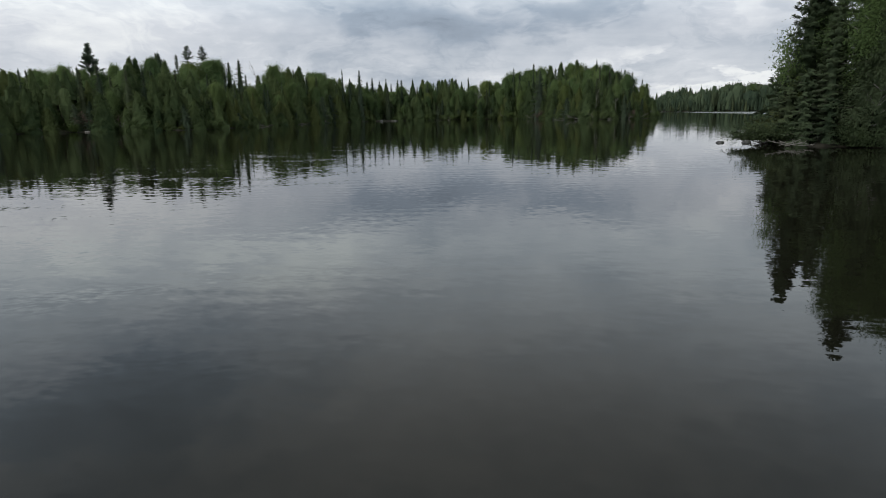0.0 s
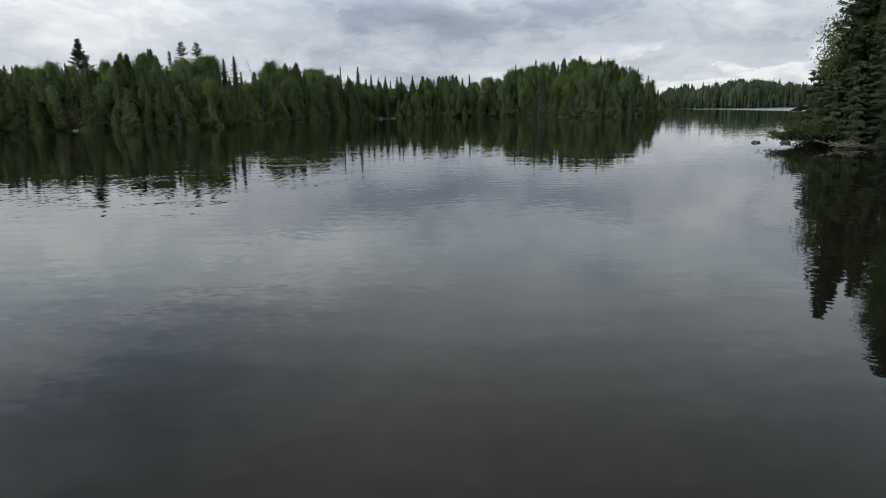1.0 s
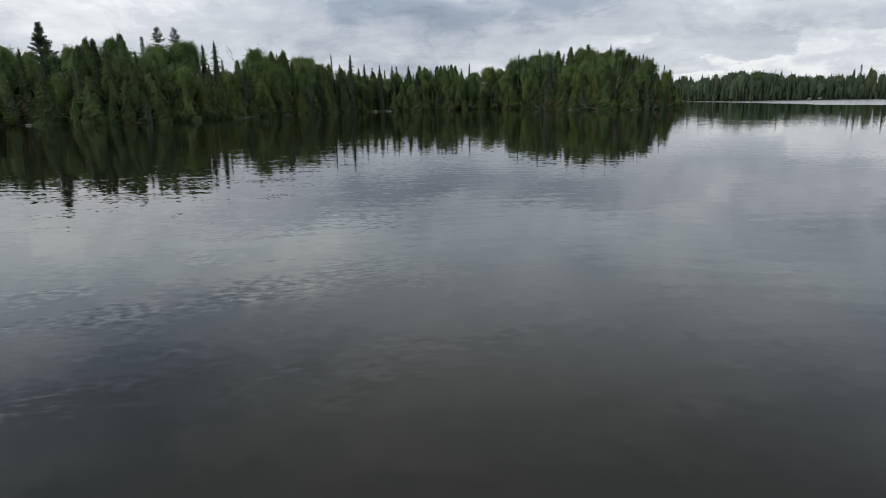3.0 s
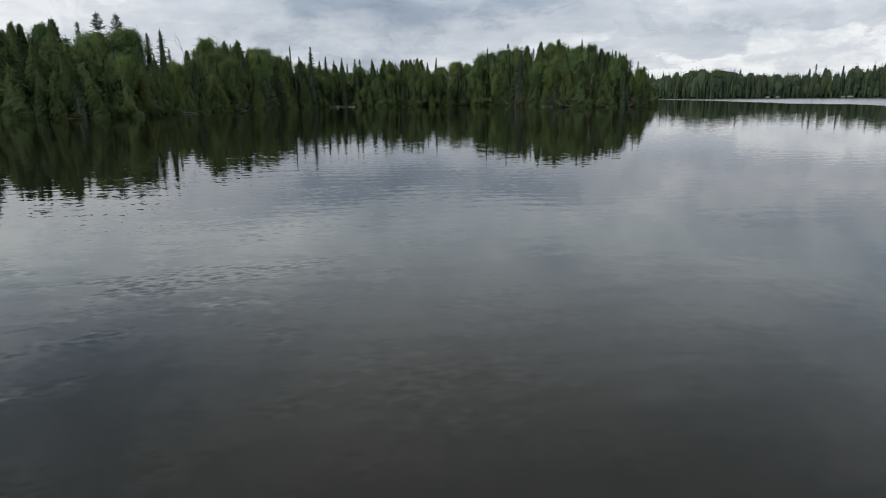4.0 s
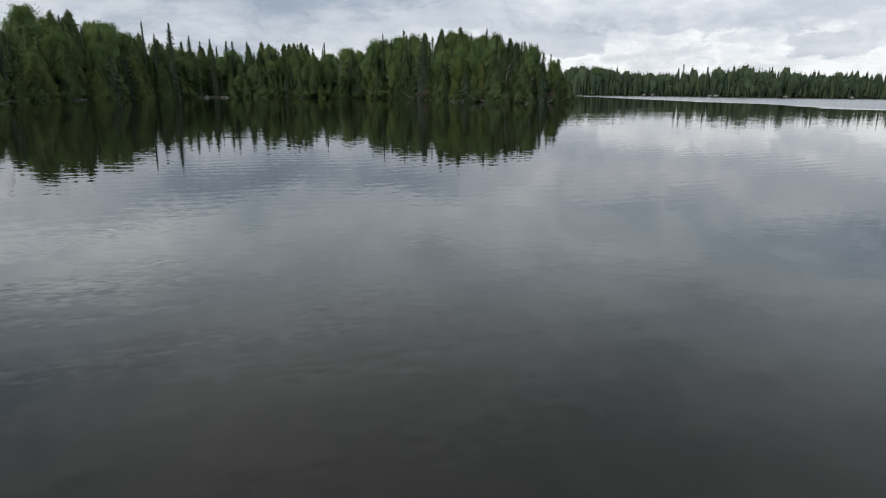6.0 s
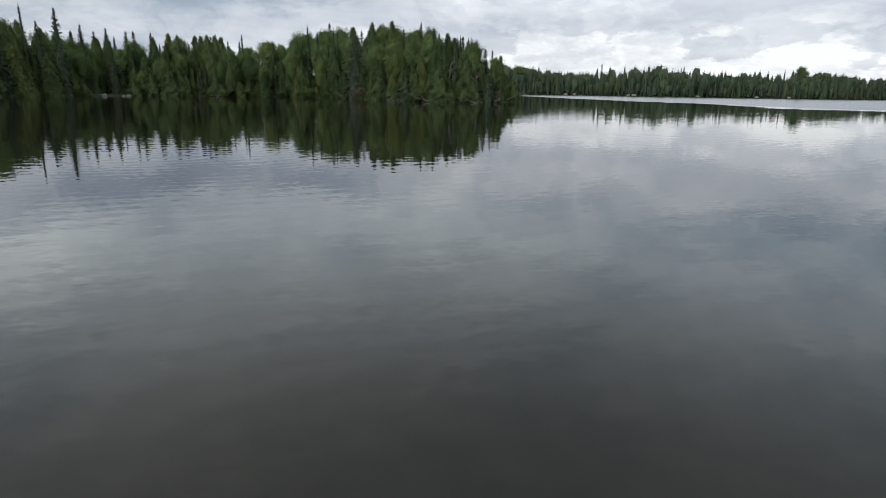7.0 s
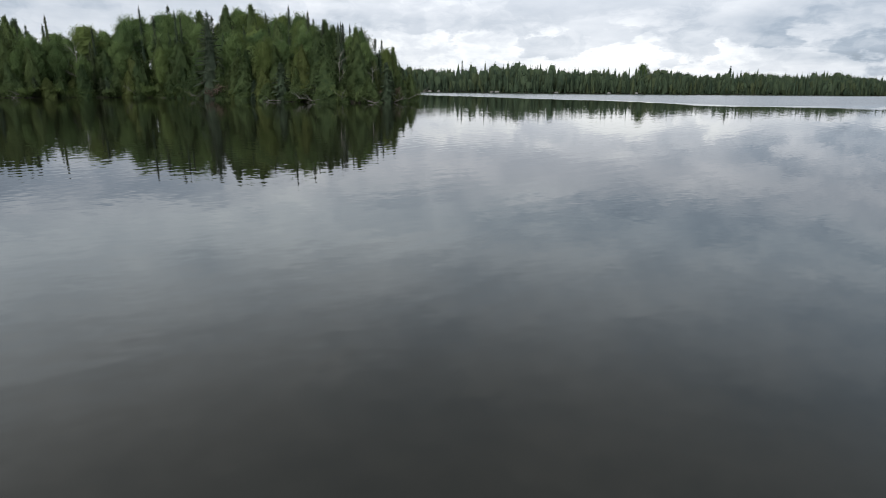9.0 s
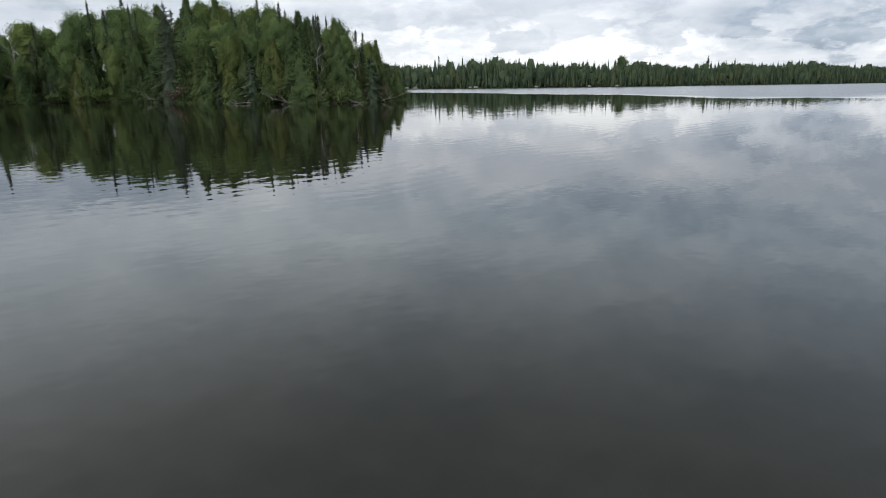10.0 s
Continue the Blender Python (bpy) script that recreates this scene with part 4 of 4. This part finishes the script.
for a, b in zip(NORTH[:-2], NORTH[1:-1]):
    length = math.hypot(b[0] - a[0], b[1] - a[1])
    nx, ny = -(b[1] - a[1]) / length, (b[0] - a[0]) / length
    for inset, gap, low, high in ((0.6, 1.5, 0.12, 0.38), (3.0, 1.8, 0.38, 0.66), (6, 2.0, 0.58, 0.78), (10, 2.2, 0.68, 0.84), (15, 2.2, 0.74, 0.90), (21, 2.6, 0.78, 0.94), (27, 3.0, 0.76, 1.08)):
        over = 0.35 * inset + 1.0
        for k in range(int((length + 2 * over) / gap)):
            t = ((k + rng.random()) * gap - over) / length
            x, y = a[0] + (b[0] - a[0]) * t + nx * (inset + rng.uniform(-1.8, 1.8)), a[1] + (b[1] - a[1]) * t + ny * (inset + rng.uniform(-1.8, 1.8))
            if x > 640 or y > 480:
                continue
            swell = (0.74 if y > 345 else 1.0) + 0.42 * math.exp(-((x - 154) / 21) ** 2) + 0.08 * math.sin(x * 0.031 + 0.7) + 0.09 * math.sin(x * 0.083 + 2.0)
            far.append((x, y, 13.0 * swell * rng.uniform(low, high), 0.0 if inset < 4 else (0.3 if inset < 24 else -0.35)))
far_woods("undergrowth", brush, "dense dark saplings and brush under the trees", 0.6, 100, LEAF_UNDER)
far_woods("far_woods", far, "mixed green forest lining the far shore")
for x, y, top, kind, k in ((207, 315, 17.0, "spruce", 1), (240, 290, 15.0, "spruce", 3), (296, 262, 17.0, "poplar", 1), (360, 245, 17.4, "spruce", 2), (160, 324, 15.0, "poplar", 0)):
    g = float(ground_height(np.array([x]), np.array([y]))[0])
    plant(SPECIES[kind][k], x, y, (top - g) / TOP[SPECIES[kind][k].name], 1.0, rng.uniform(0, 360))

# ---------------------------------------------------------------- the near eastern point
def layered_spruce(seed, h=10.0, spread=2.2, dead=0.34, label="tall dark spruce with layered boughs over the water"):
    """Spruce seen close: flat boughs in layers, each a spine with side twigs that carry needles; the lowest are grey and thin."""
    rng = np.random.default_rng(seed)
    points, radii = trunk_of(rng, h, 0.012 * h + 0.03)
    crown, limbs, twigs = [], [], []
    z = 0.25
    while z < h * 0.975:
        t = z / h
        n = rng.integers(5, 8)
        first = rng.uniform(0, 6.28)
        for k in range(n):
            a = first + 6.283 * k / n + rng.normal(0, 0.3)
            l = (spread * (1 - t) ** 0.72 * (0.7 + 0.3 * min(1.0, t / 0.12)) + 0.12) * rng.uniform(0.6, 1.15)
            line = branch(rng, (0, 0, z + rng.normal(0, 0.09)), (math.cos(a), math.sin(a), 0.45 * t - 0.12 + rng.normal(0, 0.07)), l, 0.10 - 0.14 * t, 0.05, 5)
            line[-1][2] += 0.05 * l
            limbs.append(thin(line, 0.012 + 0.008 * l, 0.004))
            m = max(4, int(l / 0.085))
            s = np.sort(rng.uniform(0.16, 1.0, m))
            root = np.array([np.interp(s, np.linspace(0, 1, len(line)), line[:, i]) for i in range(3)]).T
            sgn = np.where(np.arange(m) % 2 == 0, 1.0, -1.0)
            turn = a + sgn * rng.normal(0.85, 0.16, m)
            way = np.column_stack([np.cos(turn), np.sin(turn), rng.normal(-0.14, 0.10, m)])
            reach = (0.12 + 0.36 * l * (1 - 0.75 * s)) * rng.uniform(0.6, 1.1, m)
            old = t < dead * rng.uniform(0.5, 1.3)
            if old or t < 0.2:
                for q in range(0, m, 2):
                    end = root[q] + way[q] * reach[q]
                    mid = (root[q] + end) / 2 + rng.normal(0, 0.03, 3)
                    twigs.append((np.array([root[q], mid, end + np.array([0, 0, -0.05])]), np.array([0.007, 0.005, 0.002]), 3))
            per = 4 if old else 10
            f = rng.uniform(0.05, 1.08, (m, per))
            at = (root[:, None] + way[:, None] * (reach[:, None] * f)[:, :, None]).reshape(-1, 3) + rng.normal(0, 0.025, (m * per, 3))
            face = np.tile(unit(np.array([math.cos(a), math.sin(a), 0.75]) + rng.normal(0, 0.2, 3)), (m * per, 1))
            crown.append(leaves(rng, at, np.repeat(way, per, axis=0), 0.17, 0.060, 0.42, face, 0.4))
        z += (0.13 + 0.15 * (1 - t)) * rng.uniform(0.8, 1.25)
    crown.append(heart_of(rng, h, spread * 0.42, 0.05, 12, 14, 0.9, 0.8))
    root = tree_thing("spruce_tree", [(points, radii)], BARK, np.concatenate(crown), LEAF_OLD, label, "tree", NEAR, None)
    tagged(mesh_object("bough", tubes_mesh("bough", limbs, 3), BARK, root), kind="stuff")
    tagged(mesh_object("dead_twig", tubes_mesh("dead_twig", twigs, 3), TWIG_GREY, root, "bare grey lower twigs"), kind="stuff")
    return root


NEAR = "trees on the near point"
S = [layered_spruce(61, 10.0, 2.2), layered_spruce(62, 9.0, 1.9, 0.42, "dark spruce with bare grey lower boughs beside the water")]
Y = [layered_spruce(66, 3.0, 1.1, 0.3, "young dark spruce with boughs touching the water")]
C = [cedar(63, 7.0, 1.8, 3.0, group=NEAR, label="bushy green cedar on the near point", mat=LEAF_OLD, heart=0.6)]
B = [poplar(64, 9.0, 1.7, 0.2, 7.0, name="birch_tree", group=NEAR, label="leafy birch with hanging branches on the near point", leaf=LEAF_NEAR, fill=0.42)]
L = [poplar(65, 5.0, 0.42, 0.50, 4.0, puff=0.75, fill=0.07, name="birch_sapling", group=NEAR, label="thin leafy birch sapling leaning over the water", leaf=LEAF_NEAR)]
for template, x, y, h in ((S[1], 21.2, 28.5, 9.2), (S[0], 23.6, 26.7, 11.5), (S[1], 21.2, 26.1, 6.4), (B[0], 23.6, 25.0, 9.0), (B[0], 25.8, 25.0, 10.8), (B[0], 25.0, 27.4, 10.6), (S[1], 25.2, 23.3, 6.6), (S[1], 21.9, 29.0, 8.6), (B[0], 24.2, 24.6, 9.8), (C[0], 24.4, 26.0, 9.2), (C[0], 22.6, 29.4, 7.2), (S[1], 21.9, 27.2, 7.6), (B[0], 22.9, 25.9, 9.6), (C[0], 22.6, 24.6, 6.6),
                          (S[1], 28.0, 22.6, 10.0), (B[0], 27.2, 24.2, 9.5), (S[0], 29.0, 26.4, 12.0), (C[0], 27.4, 21.1, 5.4), (C[0], 30.2, 20.6, 7.5), (S[1], 32.6, 22.0, 11.0), (S[1], 22.9, 30.4, 7.6), (C[0], 30.6, 24.0, 10.0),
                          (Y[0], 19.7, 25.5, 2.6), (Y[0], 20.6, 24.9, 2.4), (Y[0], 21.7, 23.9, 2.0), (C[0], 23.0, 23.5, 3.0), (Y[0], 24.4, 22.3, 1.7), (C[0], 26.0, 21.5, 2.9), (Y[0], 27.6, 20.3, 2.2), (Y[0], 19.7, 27.0, 2.8), (Y[0], 20.1, 27.9, 3.4), (Y[0], 20.4, 26.7, 3.6), (Y[0], 20.7, 29.4, 4.2), (Y[0], 22.4, 23.2, 1.5), (Y[0], 25.2, 21.5, 1.6)):
    slim = 0.80 if (x < 22 and h > 6) else 1.0
    plant(template, x, y, slim * h / TOP[template.name], 1.0 / slim, rng.uniform(0, 360), z=0.05 if h < 3.1 else None)
L[0].matrix_basis = pose(20.6, 28.2, 0.1, 0, -7, 0) @ Matrix.Diagonal((1.0, 1.0, 1.25, 1))
copy_thing(L[0], pose(20.2, 27.8, 0.1, 0, -12, 120) @ Matrix.Diagonal((0.75, 0.75, 0.75 / 1.25, 1)))
NEAR_BUSH = [shrub(81, 1.4, 1.5, 3.6, (-1.0, -0.1), "shrubs on the near point", "leafy shrub with shade-dark leaves reaching far out over the water", LEAF_BANK_SHADED, 0.34), shrub(82, 1.1, 1.0, 5.0, group="shrubs on the near point", mat=LEAF_BANK_SHADED)]
for k, x, y, s in ((0, 18.9, 27.1, 1.0), (1, 19.9, 27.5, 1.2), (1, 20.0, 26.3, 1.1), (1, 20.5, 28.2, 1.5), (1, 21.5, 23.5, 1.05), (1, 24.6, 22.2, 1.0), (1, 26.4, 20.9, 1.1), (1, 28.4, 19.6, 1.2)):
    plant(NEAR_BUSH[k], x, y, s, 1.0, 0 if k == 0 else rng.uniform(0, 360), z=0.03)


# ---------------------------------------------------------------- rocks, deadwood, snags
def rock(seed, size, mat, label, category="rock", group="rocks at the waterline"):
    """A worn stone: a ball pushed about by noise, flattened below."""
    bm = bmesh.new()
    bmesh.ops.create_icosphere(bm, subdivisions=3, radius=1.0)
    for v in bm.verts:
        n = noise.noise(v.co * 1.1 + Vector((seed * 3.1, seed, 0))) * 0.45 + noise.noise(v.co * 2.7 + Vector((seed, 0, 4))) * 0.16
        v.co *= 1 + n
        v.co = Vector((v.co.x * size[0], v.co.y * size[1], max(v.co.z, -0.4) * size[2]))
    for f in bm.faces:
        f.smooth = True
    mesh = bpy.data.meshes.new("rock")
    bm.to_mesh(mesh)
    bm.free()
    return tagged(mesh_object("rock", mesh, mat), label, category, group)


def stone(seed, x, y, z, size, mat=ROCK, label="weathered grey rock lying in the shallow water", turn=0.0):
    ob = rock(seed, size, mat, label)
    ob.matrix_basis = pose(x, y, z, 0, 0, turn)
    return ob


def dead_branch(seed, length=3.0, twigs=9, label="bleached dead branch sprawling into the water", name="dead_branch", rise=0.25, thick=0.05):
    """A fallen limb with broken side branches."""
    rng = np.random.default_rng(seed)
    line = branch(rng, (0, 0, 0.05), (1, 0, rise), length, 0.03, 0.10, 7)
    tubes = [(line, np.linspace(thick, 0.012, len(line)))]
    for k in range(twigs):
        s = line[rng.integers(1, len(line) - 1)]
        a = rng.normal(0, 0.9)
        t = branch(rng, s, (math.cos(a), math.sin(a), rng.uniform(-0.1, 0.9)), length * rng.uniform(0.2, 0.5), 0.03, 0.16, 4)
        tubes.append((t, np.linspace(thick * 0.5, 0.006, len(t))))
    return tagged(mesh_object(name, tubes_mesh(name, tubes, 5), DEADWOOD), label, "deadwood", "deadwood along the shore")


def log(seed, x, y, length, turn, r=0.13, z=0.05, label="fallen pale log lying along the waterline"):
    rng = np.random.default_rng(seed)
    line = branch(rng, (0, 0, 0), (1, 0, 0.0), length, 0.0, 0.04, 6)
    ob = tagged(mesh_object("fallen_log", tubes_mesh("fallen_log", [(line, np.linspace(r, r * 0.6, len(line)))], 8), DEADWOOD), label, "log", "deadwood along the shore")
    ob.matrix_basis = pose(x, y, z, 0, 0, turn)


# pale boulder: the darker rock colour stands in for shade under the trees
stone(1, -16.9, 144.2, 0.05, (0.5, 0.4, 0.28), ROCK, "large granite boulder on the shore, coloured darker for tree shade", 20)
stone(2, -13.6, 145.9, 0.05, (0.5, 0.4, 0.3), ROCK_PALE, "small pale rock beside the shore")
stone(3, 17.2, 29.0, 0.01, (0.21, 0.15, 0.10), label="dark flat rock standing alone in the water")
stone(4, 18.5, 28.7, 0.02, (0.24, 0.18, 0.13), label="dark rounded rock beside the point")
stone(5, 19.1, 28.0, 0.02, (0.26, 0.2, 0.10), turn=40)
stone(6, 18.3, 28.2, 0.0, (0.20, 0.12, 0.06), turn=10)
stone(7, 22.6, 22.2, 0.04, (0.7, 0.45, 0.26), label="flat grey rock on the bank of the point", turn=-25)
for k, (x, y) in enumerate(((196.5, 278.3), (175.9, 294.8), (172.5, 297.5), (223.8, 260.6), (247.2, 247.1), (198.6, 276.6), (262, 241))):
    stone(20 + k, x, y, 0.2, (1.0 + 0.3 * (k % 3), 0.8, 0.6 + 0.12 * (k % 2)), ROCK_PALE, "pale boulder on the far shore", 37 * k)

DEAD = [dead_branch(91), dead_branch(92, 2.4, 12), dead_branch(93, 3.4, 7, rise=0.5)]
for k, x, y, turn, size in ((0, 32.3, 115.6, 250, 1.0), (1, 27.2, 118.6, 215, 1.2), (2, 29.8, 116.9, 235, 0.8), (0, 24.9, 123.4, 190, 1.0), (1, 36.5, 116.5, 280, 1.0), (2, 39.3, 118.6, 300, 1.0), (0, -0.5, 150.2, 265, 1.0), (1, 1.4, 150.4, 240, 0.9),
                            (2, 14.6, 150.2, 225, 1.0), (1, -28.4, 129.0, 320, 0.9), (0, -33.6, 101.0, 330, 0.9), (2, -47, 82.0, 290, 0.8), (1, -57, 79.0, 310, 0.8), (0, -31.2, 119.5, 330, 0.8), (1, 21.2, 140.0, 200, 1.0), (2, 43.4, 123.6, 300, 0.8), (0, -22.0, 141.0, 300, 0.9)):
    m = pose(x, y, 0.05, 0, 0, turn) @ Matrix.Diagonal((size, size, size, 1))
    if DEAD[k].name in used:
        copy_thing(DEAD[k], m @ Matrix.Diagonal([1 / v for v in DEAD[k].scale] + [1]))
    else:
        used.add(DEAD[k].name)
        DEAD[k].matrix_basis = m
log(94, -22.6, 141.6, 3.2, 33)
log(95, -14.6, 145.8, 2.2, 22)
log(96, -7.0, 148.6, 2.6, 8)
log(97, 19.9, 145.0, 3.0, 110)
log(98, -52.0, 80.4, 2.8, 10)
# tangle of sticks at the near point
STICK = [dead_branch(101, 0.75, 3, "bleached stick in a tangle at the waterline", "stick", 0.12, 0.015), dead_branch(102, 0.55, 3, "bleached stick in a tangle at the waterline", "stick", 0.3, 0.013)]
rng = np.random.default_rng(33)
for k in range(9):
    m = pose(18.0 + 0.09 * k + rng.normal(0, 0.10), 24.1 - 0.03 * k + rng.normal(0, 0.12), 0.03 + rng.uniform(0, 0.10), 0, rng.uniform(-8, 8), rng.uniform(-30, 40) + (150 if k % 3 == 0 else 0))
    o = STICK[k % 2]
    if k < 2:
        o.matrix_basis = m
    else:
        copy_thing(o, m)
# bare standing trees
for seed, x, y, h, forks, label in ((111, -40.6, 123.2, 11.3, 16, "bare dead tree with grey twigs above the canopy"), (112, 7.6, 152.4, 7.4, 12, "dead birch with bare bleached limbs"), (113, 21.9, 23.9, 2.7, 20, "grey leafless shrub on the near point"),
                                    (115, 33.8, 117.6, 3.6, 10, "bare dead tree with bleached grey limbs"), (116, 30.6, 119.0, 5.2, 9, "bare dead tree with bleached grey limbs")):
    o = snag(seed, h, forks, 0.06, label)
    o.matrix_basis = pose(x, y, float(ground_height(np.array([x]), np.array([y]))[0]))
# browned young conifers on the shore
BROWN = rough_stuff("browned_needles", (0.075, 0.048, 0.036), (0.150, 0.102, 0.076), 5.0)
for seed, x, y, h in ((121, 21.9, 137.5, 2.6), (122, -51.5, 82.6, 3.6), (123, -49.6, 82.8, 2.8), (124, 37.5, 119.0, 2.2)):
    o = shrub(seed, h, 1.1, 1.0, group="browned brush on the shore", label="dead reddish-brown brush on the shore", mat=BROWN)
    o.matrix_basis = pose(x, y, 0.05)
# slim pale birches at the edge of the wood
PALE = poplar(131, 7.5, 1.4, 0.45, 0.8, name="birch_tree", label="slim birch with a bare white trunk at the shore", group="young birches on the shore")
for x, y, h in ((-37.0, 92.0, 7.4), (-19.6, 144.6, 6.4), (-21.4, 143.4, 6.8)):
    plant(PALE, x, y, h / TOP[PALE.name], 1.0, 0)
